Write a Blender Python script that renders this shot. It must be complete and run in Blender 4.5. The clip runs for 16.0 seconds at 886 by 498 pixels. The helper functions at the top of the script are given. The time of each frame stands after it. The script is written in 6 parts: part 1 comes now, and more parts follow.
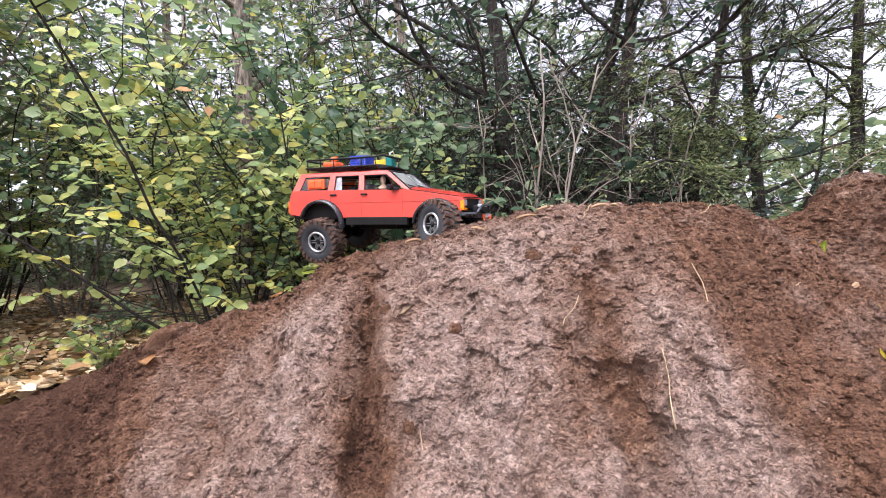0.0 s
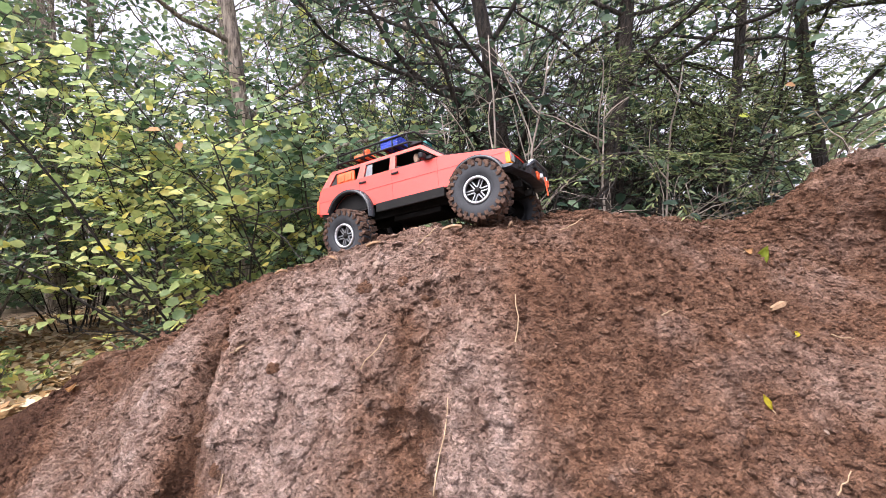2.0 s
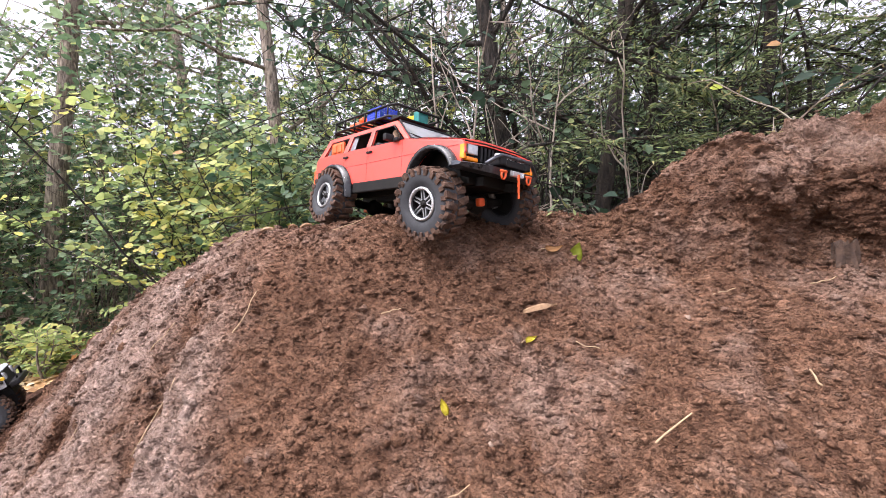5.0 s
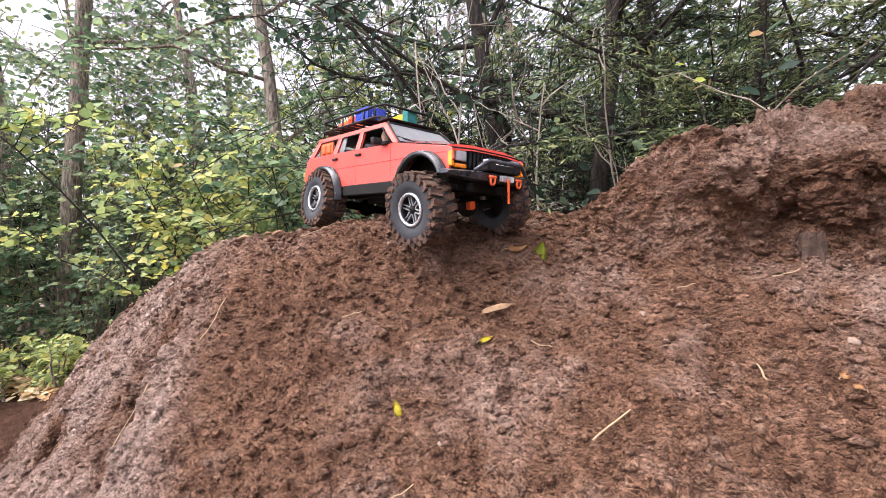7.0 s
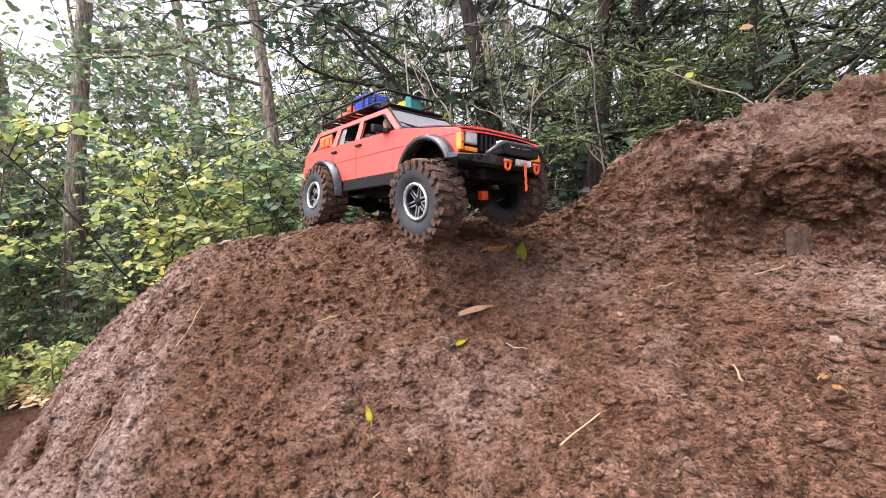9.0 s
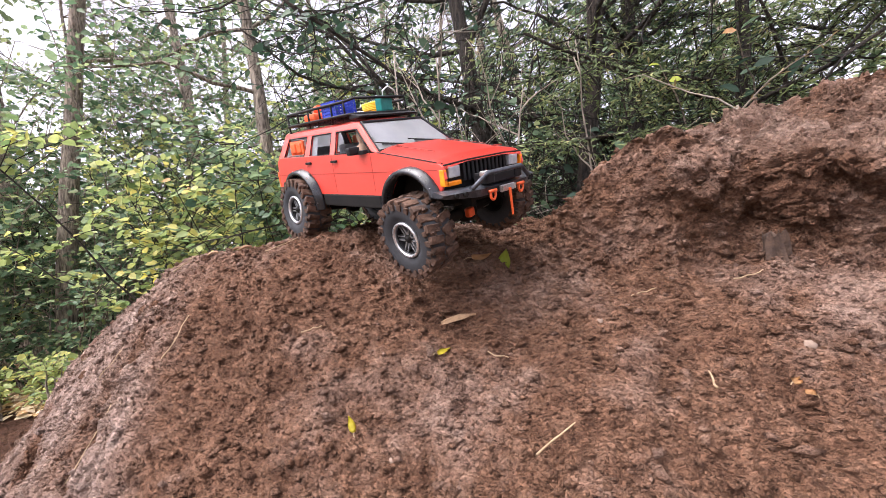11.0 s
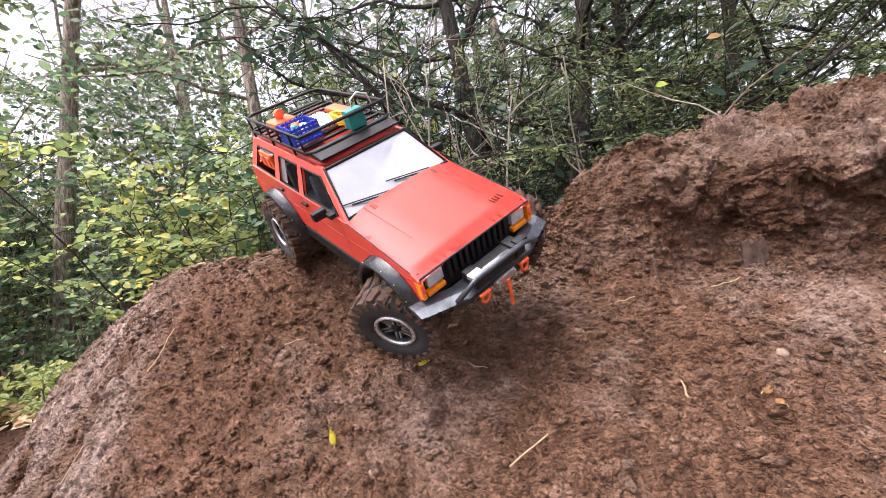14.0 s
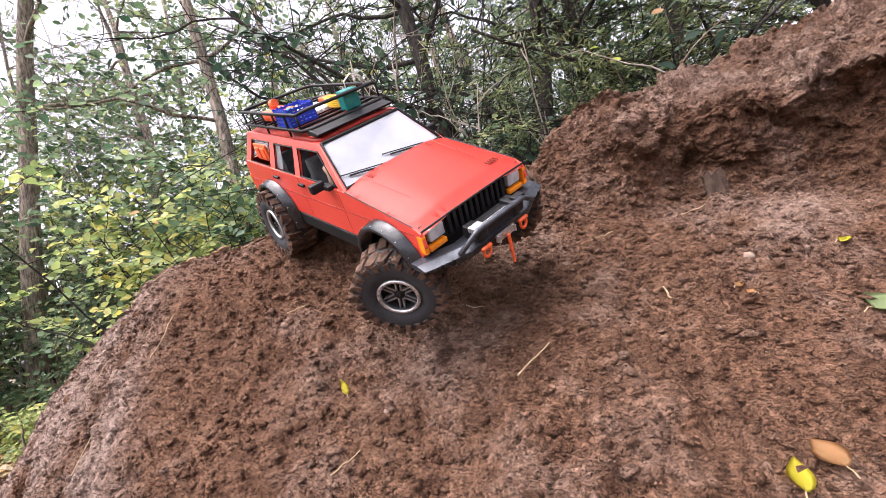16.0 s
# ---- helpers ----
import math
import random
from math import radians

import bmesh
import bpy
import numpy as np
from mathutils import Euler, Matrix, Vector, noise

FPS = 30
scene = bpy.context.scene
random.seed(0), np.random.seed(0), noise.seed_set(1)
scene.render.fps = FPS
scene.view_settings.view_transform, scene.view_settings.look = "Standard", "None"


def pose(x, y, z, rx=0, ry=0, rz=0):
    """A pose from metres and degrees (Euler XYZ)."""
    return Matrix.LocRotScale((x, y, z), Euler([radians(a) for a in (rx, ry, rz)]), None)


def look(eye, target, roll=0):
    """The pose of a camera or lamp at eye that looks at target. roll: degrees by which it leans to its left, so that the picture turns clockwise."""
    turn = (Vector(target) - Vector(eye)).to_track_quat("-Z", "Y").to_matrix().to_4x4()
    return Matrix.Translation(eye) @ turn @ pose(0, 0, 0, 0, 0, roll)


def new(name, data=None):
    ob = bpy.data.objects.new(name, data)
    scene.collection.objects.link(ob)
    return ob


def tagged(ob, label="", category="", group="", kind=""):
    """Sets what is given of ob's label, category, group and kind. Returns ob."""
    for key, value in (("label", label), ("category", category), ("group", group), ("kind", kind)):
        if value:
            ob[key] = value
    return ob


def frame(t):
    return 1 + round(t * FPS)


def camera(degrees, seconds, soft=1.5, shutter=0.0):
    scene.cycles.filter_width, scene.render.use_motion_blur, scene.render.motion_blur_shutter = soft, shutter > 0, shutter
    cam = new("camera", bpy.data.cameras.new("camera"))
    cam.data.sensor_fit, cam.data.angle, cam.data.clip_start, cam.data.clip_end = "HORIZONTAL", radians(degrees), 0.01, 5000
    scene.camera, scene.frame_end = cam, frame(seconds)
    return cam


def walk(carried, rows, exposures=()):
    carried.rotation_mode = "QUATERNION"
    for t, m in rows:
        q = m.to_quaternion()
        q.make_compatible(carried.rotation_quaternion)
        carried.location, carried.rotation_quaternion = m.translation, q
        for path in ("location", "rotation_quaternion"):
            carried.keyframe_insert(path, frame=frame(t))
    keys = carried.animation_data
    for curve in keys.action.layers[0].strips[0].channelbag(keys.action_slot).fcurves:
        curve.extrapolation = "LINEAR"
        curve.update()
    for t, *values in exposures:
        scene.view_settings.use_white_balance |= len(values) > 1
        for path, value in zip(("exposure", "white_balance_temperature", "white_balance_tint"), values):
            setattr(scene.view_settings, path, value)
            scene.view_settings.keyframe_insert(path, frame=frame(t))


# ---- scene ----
cam = camera(93.3, 16.0, soft=0.7)
PATH = [
    (0, -0.0002, -0.0001, 0.4999, 89.99, 0.01, -0.01),
    (0.5, 0.0509, 0.0097, 0.4903, 89.36, 2.82, 0.62),
    (1, 0.1776, 0.0410, 0.5638, 87.78, 4.28, 3.29),
    (1.5, 0.3257, 0.1066, 0.5794, 88.89, 4.01, 7.03),
    (2, 0.4167, 0.0789, 0.5516, 89.54, 3.04, 10.53),
    (2.5, 0.5293, 0.0771, 0.5367, 89.87, 2.37, 13.83),
    (3, 0.6104, 0.1128, 0.5461, 89.82, 1.72, 15.92),
    (3.5, 0.7608, 0.1210, 0.5292, 90.16, 1.91, 19.85),
    (4, 0.8647, 0.1539, 0.5347, 90.03, 2.35, 22.99),
    (4.5, 0.8901, 0.2059, 0.5242, 90.35, 2.94, 24.45),
    (5, 0.9592, 0.2226, 0.5209, 90.20, 3.66, 26.15),
    (5.2, 0.9798, 0.2196, 0.5352, 89.22, 4.21, 26.51),
    (7.3, 1.0493, 0.2612, 0.5129, 91.03, 5.61, 28.65),
    (7.5, 1.0577, 0.2652, 0.5145, 91.14, 5.70, 29.13),
    (8, 1.0572, 0.2681, 0.5073, 91.30, 5.95, 29.05),
    (8.5, 1.0620, 0.2760, 0.5076, 91.18, 6.07, 28.99),
    (9, 1.0700, 0.2830, 0.5096, 91.06, 6.16, 28.95),
    (11.5, 1.1010, 0.2929, 0.5202, 91.41, 7.13, 28.74),
    (12, 1.1095, 0.2956, 0.5248, 91.25, 7.21, 28.72),
    (12.5, 1.1147, 0.2965, 0.5277, 91.40, 7.31, 28.74),
    (13, 1.1162, 0.2968, 0.5316, 91.51, 7.40, 28.70),
    (13.5, 1.1183, 0.2982, 0.5330, 91.54, 7.46, 28.74),
    (14, 1.1225, 0.2997, 0.5265, 91.60, 7.74, 28.79),
    (14.5, 1.1122, 0.2928, 0.5176, 91.79, 8.13, 28.55),
    (15, 1.1010, 0.2841, 0.4926, 92.49, 9.62, 28.36),
    (15.5, 1.1017, 0.2702, 0.4408, 93.24, 11.80, 27.65),
    (16, 1.1061, 0.2590, 0.4410, 93.16, 13.59, 26.11),
]
walk(cam, [(t, pose(x, y, z, rx, ry, rz)) for t, x, y, z, rx, ry, rz in PATH],
     [(0, 1.70, 6300, 13), (1, 1.72, 6350, 13), (2.5, 1.76, 6500, 13), (5, 1.84, 6550, 13), (16, 1.82, 6600, 13)])

# ---- world and light ----
world = bpy.data.worlds.new("overcast_sky")
scene.world = world
world.use_nodes = True
wn = world.node_tree.nodes
wl = world.node_tree.links
sky = wn.new("ShaderNodeTexSky")
sky.sky_type = "NISHITA"
sky.sun_disc = False
sky.sun_elevation = radians(65)
sky.sun_rotation = radians(212)
sky.air_density, sky.dust_density, sky.ozone_density = 1.0, 4.0, 1.0
soften = wn.new("ShaderNodeHueSaturation")
soften.inputs["Saturation"].default_value = 0.22
soften.inputs["Value"].default_value = 1.0
wl.new(sky.outputs[0], soften.inputs["Color"])
tint = wn.new("ShaderNodeMix")
tint.data_type, tint.blend_type = "RGBA", "MULTIPLY"
tint.inputs["Factor"].default_value = 1.0
tint.inputs["B"].default_value = (1.0, 0.96, 1.07, 1)
wl.new(soften.outputs[0], tint.inputs["A"])
wl.new(tint.outputs["Result"], wn["Background"].inputs["Color"])
wn["Background"].inputs["Strength"].default_value = 0.14
sun = new("sun", bpy.data.lights.new("sun", "SUN"))
sun.data.energy, sun.data.angle, sun.data.color = 1.5, radians(75), (1.0, 0.965, 0.91)
sun.matrix_world = look((-0.8, -1.3, 3.0), (0, 0, 0))


# ---- materials ----
def material(name, rough=0.6, metal=0.0):
    m = bpy.data.materials.new(name)
    m.use_nodes = True
    b = m.node_tree.nodes["Principled BSDF"]
    b.inputs["Roughness"].default_value, b.inputs["Metallic"].default_value = rough, metal
    return m, m.node_tree.nodes, m.node_tree.links, b


def noise_node(n, l, scale, detail=4.0, rough=0.6, coord="Object"):
    tc = n.new("ShaderNodeTexCoord")
    t = n.new("ShaderNodeTexNoise")
    t.inputs["Scale"].default_value, t.inputs["Detail"].default_value, t.inputs["Roughness"].default_value = scale, detail, rough
    l.new(tc.outputs[coord], t.inputs["Vector"])
    return t


def ramp_node(n, l, source, stops):
    r = n.new("ShaderNodeValToRGB")
    e = r.color_ramp.elements
    while len(e) < len(stops):
        e.new(0.5)
    for k, (p, c) in zip(e, stops):
        k.position, k.color = p, (*c, 1)
    l.new(source, r.inputs[0])
    return r


def mix_node(n, l, fac, a, b, kind="MIX"):
    m = n.new("ShaderNodeMix")
    m.data_type, m.blend_type = "RGBA", kind
    for sock, v in ((m.inputs["Factor"], fac), (m.inputs["A"], a), (m.inputs["B"], b)):
        if isinstance(v, (int, float)):
            sock.default_value = v
        elif isinstance(v, tuple):
            sock.default_value = (*v, 1)
        else:
            l.new(v, sock)
    return m.outputs["Result"]


def bump_node(n, l, b, source, strength, distance):
    k = n.new("ShaderNodeBump")
    k.inputs["Strength"].default_value, k.inputs["Distance"].default_value = strength, distance
    l.new(source, k.inputs["Height"])
    if b.inputs["Normal"].links:
        l.new(b.inputs["Normal"].links[0].from_socket, k.inputs["Normal"])
    l.new(k.outputs[0], b.inputs["Normal"])


def grainy(name, dark, light, scale=8.0, rough=0.6, metal=0.0, bump=0.2, fine=90.0, distance=0.001, speckle=0.8):
    """Two scales of colour variation and a fine relief."""
    m, n, l, b = material(name, rough, metal)
    big = noise_node(n, l, scale, 5)
    small = noise_node(n, l, fine, 3)
    base = ramp_node(n, l, big.outputs["Fac"], [(0.3, dark), (0.7, light)])
    speck = ramp_node(n, l, small.outputs["Fac"], [(0.3, (0.75, 0.75, 0.75)), (0.7, (1.15, 1.15, 1.15))])
    l.new(mix_node(n, l, speckle, base.outputs[0], speck.outputs[0], "MULTIPLY"), b.inputs["Base Color"])
    bump_node(n, l, b, small.outputs["Fac"], bump, distance)
    return m


def soil_material():
    m, n, l, b = material("soil", 0.95)
    b.inputs["Specular IOR Level"].default_value = 0.15
    clay_shade = n.new("ShaderNodeAttribute")
    clay_shade.attribute_name = "clay_shade"
    big = noise_node(n, l, 5.0, 6, 0.65)
    mid = noise_node(n, l, 38.0, 6, 0.7)
    fine = noise_node(n, l, 520.0, 3, 0.6)
    dark = ramp_node(n, l, mid.outputs["Fac"], [(0.32, (0.098, 0.049, 0.030)), (0.5, (0.150, 0.079, 0.049)), (0.68, (0.210, 0.119, 0.078))])
    pale = ramp_node(n, l, mid.outputs["Fac"], [(0.32, (0.205, 0.134, 0.107)), (0.5, (0.290, 0.204, 0.168)), (0.68, (0.385, 0.290, 0.246))])
    add = n.new("ShaderNodeMath")
    add.operation = "ADD"
    l.new(clay_shade.outputs["Fac"], add.inputs[0])
    off = n.new("ShaderNodeMath")
    off.operation = "MULTIPLY_ADD"
    off.inputs[1].default_value, off.inputs[2].default_value = 2.2, -1.1
    l.new(big.outputs["Fac"], off.inputs[0])
    l.new(off.outputs[0], add.inputs[1])
    add.use_clamp = True
    base = mix_node(n, l, add.outputs[0], dark.outputs[0], pale.outputs[0])
    # values below zero darken: damp soil, and the shade painted under the clod
    damp_shade = n.new("ShaderNodeMath")
    damp_shade.operation, damp_shade.use_clamp = "MULTIPLY", True
    damp_shade.inputs[1].default_value = -1.6
    l.new(clay_shade.outputs["Fac"], damp_shade.inputs[0])
    base = mix_node(n, l, damp_shade.outputs[0], base, mix_node(n, l, 1.0, base, (0.46, 0.42, 0.42), "MULTIPLY"))
    # crumbs: each with its own tone, and a crease round it
    tc = n.new("ShaderNodeTexCoord")
    warp = n.new("ShaderNodeVectorMath")
    warp.operation = "MULTIPLY_ADD"
    warp.inputs[1].default_value = (0.022, 0.022, 0.022)
    l.new(mid.outputs["Color"], warp.inputs[0])
    l.new(tc.outputs["Object"], warp.inputs[2])
    stretch = n.new("ShaderNodeVectorMath")
    stretch.operation = "MULTIPLY"
    stretch.inputs[1].default_value = (0.62, 1.0, 1.25)
    l.new(warp.outputs[0], stretch.inputs[0])
    for scale, low, high, depth in ((150.0, 0.80, 1.18, 0.0060), (340.0, 0.76, 1.22, 0.0034)):
        vor = n.new("ShaderNodeTexVoronoi")
        vor.inputs["Scale"].default_value = scale
        l.new(stretch.outputs[0], vor.inputs["Vector"])
        split = n.new("ShaderNodeSeparateColor")
        l.new(vor.outputs["Color"], split.inputs[0])
        tone = ramp_node(n, l, split.outputs[0], [(0.0, (low, low, low)), (1.0, (high, high, high * 0.99))])
        base = mix_node(n, l, 0.85, base, tone.outputs[0], "MULTIPLY")
        flip = n.new("ShaderNodeMath")
        flip.operation = "SUBTRACT"
        flip.inputs[0].default_value = 1.0
        l.new(vor.outputs["Distance"], flip.inputs[1])
        bump_node(n, l, b, flip.outputs[0], 1.0, depth)
    grain = ramp_node(n, l, fine.outputs["Fac"], [(0.35, (0.86, 0.86, 0.86)), (0.65, (1.12, 1.12, 1.12))])
    l.new(mix_node(n, l, 0.8, base, grain.outputs[0], "MULTIPLY"), b.inputs["Base Color"])
    bump_node(n, l, b, fine.outputs["Fac"], 0.6, 0.0016)
    return m


def leaf_material(name, stops, rough=0.5, trans=0.35):
    """Leaves that differ one from another and let some light through."""
    m, n, l, b = material(name, rough)
    geo = n.new("ShaderNodeNewGeometry")
    r = ramp_node(n, l, geo.outputs["Random Per Island"], stops)
    vein = noise_node(n, l, 60.0, 3)
    shade = ramp_node(n, l, vein.outputs["Fac"], [(0.3, (0.75, 0.78, 0.7)), (0.7, (1.12, 1.1, 1.05))])
    col = mix_node(n, l, 0.8, r.outputs[0], shade.outputs[0], "MULTIPLY")
    l.new(col, b.inputs["Base Color"])
    b.inputs["Specular IOR Level"].default_value = 0.35
    tr = n.new("ShaderNodeBsdfTranslucent")
    l.new(col, tr.inputs["Color"])
    mx = n.new("ShaderNodeMixShader")
    mx.inputs[0].default_value = trans
    l.new(b.outputs[0], mx.inputs[1])
    l.new(tr.outputs[0], mx.inputs[2])
    l.new(mx.outputs[0], n["Material Output"].inputs["Surface"])
    return m


M_SOIL = soil_material()
M_LIME = leaf_material("leaf_lime", [(0.0, (0.14, 0.22, 0.095)), (0.35, (0.31, 0.40, 0.16)), (0.75, (0.52, 0.56, 0.22)), (1.0, (0.68, 0.60, 0.18))], 0.42, trans=0.5)
M_GREEN = leaf_material("leaf_green", [(0.0, (0.045, 0.095, 0.058)), (0.45, (0.135, 0.215, 0.125)), (0.85, (0.30, 0.40, 0.23)), (1.0, (0.44, 0.48, 0.20))], 0.42, trans=0.5)
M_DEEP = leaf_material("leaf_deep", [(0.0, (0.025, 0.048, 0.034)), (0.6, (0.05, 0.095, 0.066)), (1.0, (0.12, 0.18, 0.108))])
M_CEDAR = leaf_material("cedar_spray", [(0.0, (0.05, 0.075, 0.038)), (0.5, (0.125, 0.165, 0.072)), (0.9, (0.24, 0.285, 0.12)), (1.0, (0.36, 0.31, 0.15))], trans=0.4)
M_DRYSPRAY = leaf_material("dry_spray", [(0.0, (0.16, 0.13, 0.06)), (0.5, (0.30, 0.24, 0.12)), (1.0, (0.42, 0.34, 0.20))], 0.7, 0.2)
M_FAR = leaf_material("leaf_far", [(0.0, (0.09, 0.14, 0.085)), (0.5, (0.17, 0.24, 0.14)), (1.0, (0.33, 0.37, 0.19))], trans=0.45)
M_LITTER = leaf_material("leaf_litter", [(0.0, (0.24, 0.13, 0.062)), (0.35, (0.46, 0.29, 0.138)), (0.7, (0.56, 0.42, 0.275)), (1.0, (0.66, 0.55, 0.400))], 0.7, 0.15)
M_YELLOW = leaf_material("leaf_yellow", [(0.0, (0.55, 0.48, 0.05)), (1.0, (0.68, 0.58, 0.07))])
M_LEAFGREEN = leaf_material("leaf_fallen_green", [(0.0, (0.34, 0.42, 0.06)), (1.0, (0.42, 0.46, 0.08))])
M_PALEGREEN = leaf_material("leaf_pale_green", [(0.0, (0.34, 0.44, 0.22)), (1.0, (0.46, 0.52, 0.32))])
M_LEAFBROWN = leaf_material("leaf_fallen_brown", [(0.0, (0.45, 0.25, 0.12)), (1.0, (0.55, 0.33, 0.17))], 0.7)
def bark_material(name, dark, light):
    """Bark furrowed along the stem."""
    m, n, l, b = material(name, 0.92)
    tc, mp, t = n.new("ShaderNodeTexCoord"), n.new("ShaderNodeMapping"), n.new("ShaderNodeTexNoise")
    mp.inputs["Scale"].default_value = (1.0, 1.0, 0.16)
    t.inputs["Scale"].default_value, t.inputs["Detail"].default_value, t.inputs["Roughness"].default_value = 75.0, 5.0, 0.65
    l.new(tc.outputs["Object"], mp.inputs[0])
    l.new(mp.outputs[0], t.inputs["Vector"])
    big = noise_node(n, l, 9.0, 4)
    r = ramp_node(n, l, t.outputs["Fac"], [(0.38, dark), (0.62, light)])
    lich = ramp_node(n, l, big.outputs["Fac"], [(0.4, (0.8, 0.8, 0.8)), (0.65, (1.15, 1.18, 1.1))])
    l.new(mix_node(n, l, 0.9, r.outputs[0], lich.outputs[0], "MULTIPLY"), b.inputs["Base Color"])
    bump_node(n, l, b, t.outputs["Fac"], 1.0, 0.03)
    return m


M_BARK = bark_material("bark_grey", (0.10, 0.08, 0.065), (0.42, 0.35, 0.29))
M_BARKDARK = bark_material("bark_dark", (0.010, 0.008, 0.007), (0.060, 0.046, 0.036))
M_TWIG = grainy("twig_grey", (0.16, 0.13, 0.10), (0.36, 0.31, 0.26), 20, 0.85)
M_STRAW = grainy("straw", (0.24, 0.16, 0.09), (0.46, 0.34, 0.21), 30, 0.8)
M_WOOD = grainy("wood_chip", (0.20, 0.12, 0.065), (0.42, 0.27, 0.155), 60, 0.8, 0, 0.5, 160, 0.001)
M_STONE = grainy("pebble", (0.16, 0.11, 0.08), (0.30, 0.22, 0.17), 25, 0.85, 0, 0.4, 140, 0.001)
M_FLOOR = grainy("forest_floor", (0.05, 0.033, 0.02), (0.17, 0.115, 0.065), 3, 0.95, 0, 0.8, 45, 0.01)
# model car
M_RED = grainy("red_orange_paint", (0.64, 0.055, 0.036), (0.72, 0.068, 0.046), 9, 0.4, 0, 0.02, 300, 0.0002, 0.2)
M_RED.node_tree.nodes["Principled BSDF"].inputs["Coat Weight"].default_value = 0.45
M_RED.node_tree.nodes["Principled BSDF"].inputs["Coat Roughness"].default_value = 0.28
M_SEAM = grainy("seam_dark_red", (0.20, 0.02, 0.012), (0.28, 0.03, 0.02), 9, 0.6)
M_SILVERGREY = grainy("pale_grey_paint", (0.42, 0.46, 0.50), (0.52, 0.56, 0.60), 9, 0.4)
M_BLACK = grainy("black_plastic", (0.007, 0.007, 0.008), (0.016, 0.016, 0.018), 30, 0.5, 0, 0.1, 400, 0.0003)
M_STEEL = grainy("scuffed_steel", (0.03, 0.034, 0.042), (0.12, 0.13, 0.15), 60, 0.34, 0.55, 0.15, 300, 0.0004)
M_ROOT = grainy("root_wood", (0.022, 0.012, 0.008), (0.085, 0.050, 0.032), 70, 0.9, 0, 0.9, 240, 0.002)
M_FLARE = grainy("dusty_black_plastic", (0.007, 0.008, 0.010), (0.024, 0.026, 0.030), 22, 0.22, 0, 0.15, 300, 0.0004)
M_CHASSIS = grainy("dark_chassis", (0.004, 0.004, 0.004), (0.010, 0.009, 0.008), 30, 0.7)
M_RUBBER = grainy("tyre_rubber", (0.015, 0.017, 0.020), (0.036, 0.039, 0.045), 25, 0.75, 0, 0.2, 300, 0.0004)
M_MUD = grainy("muddy_tread", (0.022, 0.012, 0.008), (0.125, 0.068, 0.043), 60, 0.95, 0, 0.9, 220, 0.002)
M_SILVER = grainy("bare_aluminium", (0.55, 0.56, 0.58), (0.78, 0.79, 0.80), 40, 0.32, 0.85, 0.1, 300, 0.0003)
M_GREY = grainy("grey_metal", (0.20, 0.21, 0.22), (0.34, 0.35, 0.36), 40, 0.4, 0.7)
M_ORANGE = grainy("orange_red_parts", (0.75, 0.10, 0.025), (0.85, 0.14, 0.035), 30, 0.5)
M_AMBER = grainy("amber_lens", (0.85, 0.22, 0.01), (0.95, 0.32, 0.02), 60, 0.2)
M_LENS = grainy("headlight_lens", (0.42, 0.44, 0.47), (0.62, 0.64, 0.67), 60, 0.12, 0.3)
M_BLUE = grainy("blue_crate_plastic", (0.012, 0.035, 0.36), (0.02, 0.06, 0.52), 30, 0.45)
M_YELROPE = grainy("yellow_rope", (0.62, 0.38, 0.02), (0.85, 0.58, 0.04), 60, 0.7)
M_TEAL = grainy("teal_can", (0.0, 0.15, 0.14), (0.01, 0.23, 0.21), 30, 0.4)
M_WHITE = grainy("white_plastic", (0.60, 0.61, 0.62), (0.78, 0.78, 0.78), 30, 0.5)
M_FIGURE = grainy("doll_tan", (0.42, 0.28, 0.19), (0.55, 0.38, 0.27), 40, 0.7)
M_SEAT = grainy("grey_seat", (0.10, 0.11, 0.12), (0.2, 0.21, 0.23), 40, 0.7)

for gloss in (M_CHASSIS, M_BLACK):
    gloss.node_tree.nodes["Principled BSDF"].inputs["Specular IOR Level"].default_value = 0.25


def glass_material():
    m, n, l, b = material("windscreen_film", 0.06, 0.6)
    mottle = noise_node(n, l, 30.0, 6)
    # mottled pale base colour stands in for bright sky reflected in the glass
    r = ramp_node(n, l, mottle.outputs["Fac"], [(0.35, (0.78, 0.80, 0.84)), (0.75, (0.90, 0.91, 0.93))])
    l.new(r.outputs[0], b.inputs["Base Color"])
    rr = ramp_node(n, l, mottle.outputs["Fac"], [(0.4, (0.04, 0.04, 0.04)), (0.8, (0.16, 0.16, 0.16))])
    l.new(rr.outputs[0], b.inputs["Roughness"])
    return m


M_GLASS = glass_material()


# ---- mesh helpers ----
def link_mesh(name, verts, faces, mat, smooth=True):
    me = bpy.data.meshes.new(name)
    me.from_pydata([tuple(v) for v in verts], [], faces)
    me.materials.append(mat)
    if smooth:
        me.polygons.foreach_set("use_smooth", [True] * len(me.polygons))
    me.update()
    return new(name, me)


def part(name, bm, mat, parent=None, label="", smooth=False):
    """Links a bmesh as one mesh object under a thing or a part."""
    bmesh.ops.recalc_face_normals(bm, faces=bm.faces[:])
    me = bpy.data.meshes.new(name)
    bm.to_mesh(me)
    bm.free()
    me.materials.append(mat)
    if smooth:
        me.polygons.foreach_set("use_smooth", [True] * len(me.polygons))
    ob = new(name, me)
    ob.parent = parent
    if label:
        ob["label"] = label
    return ob


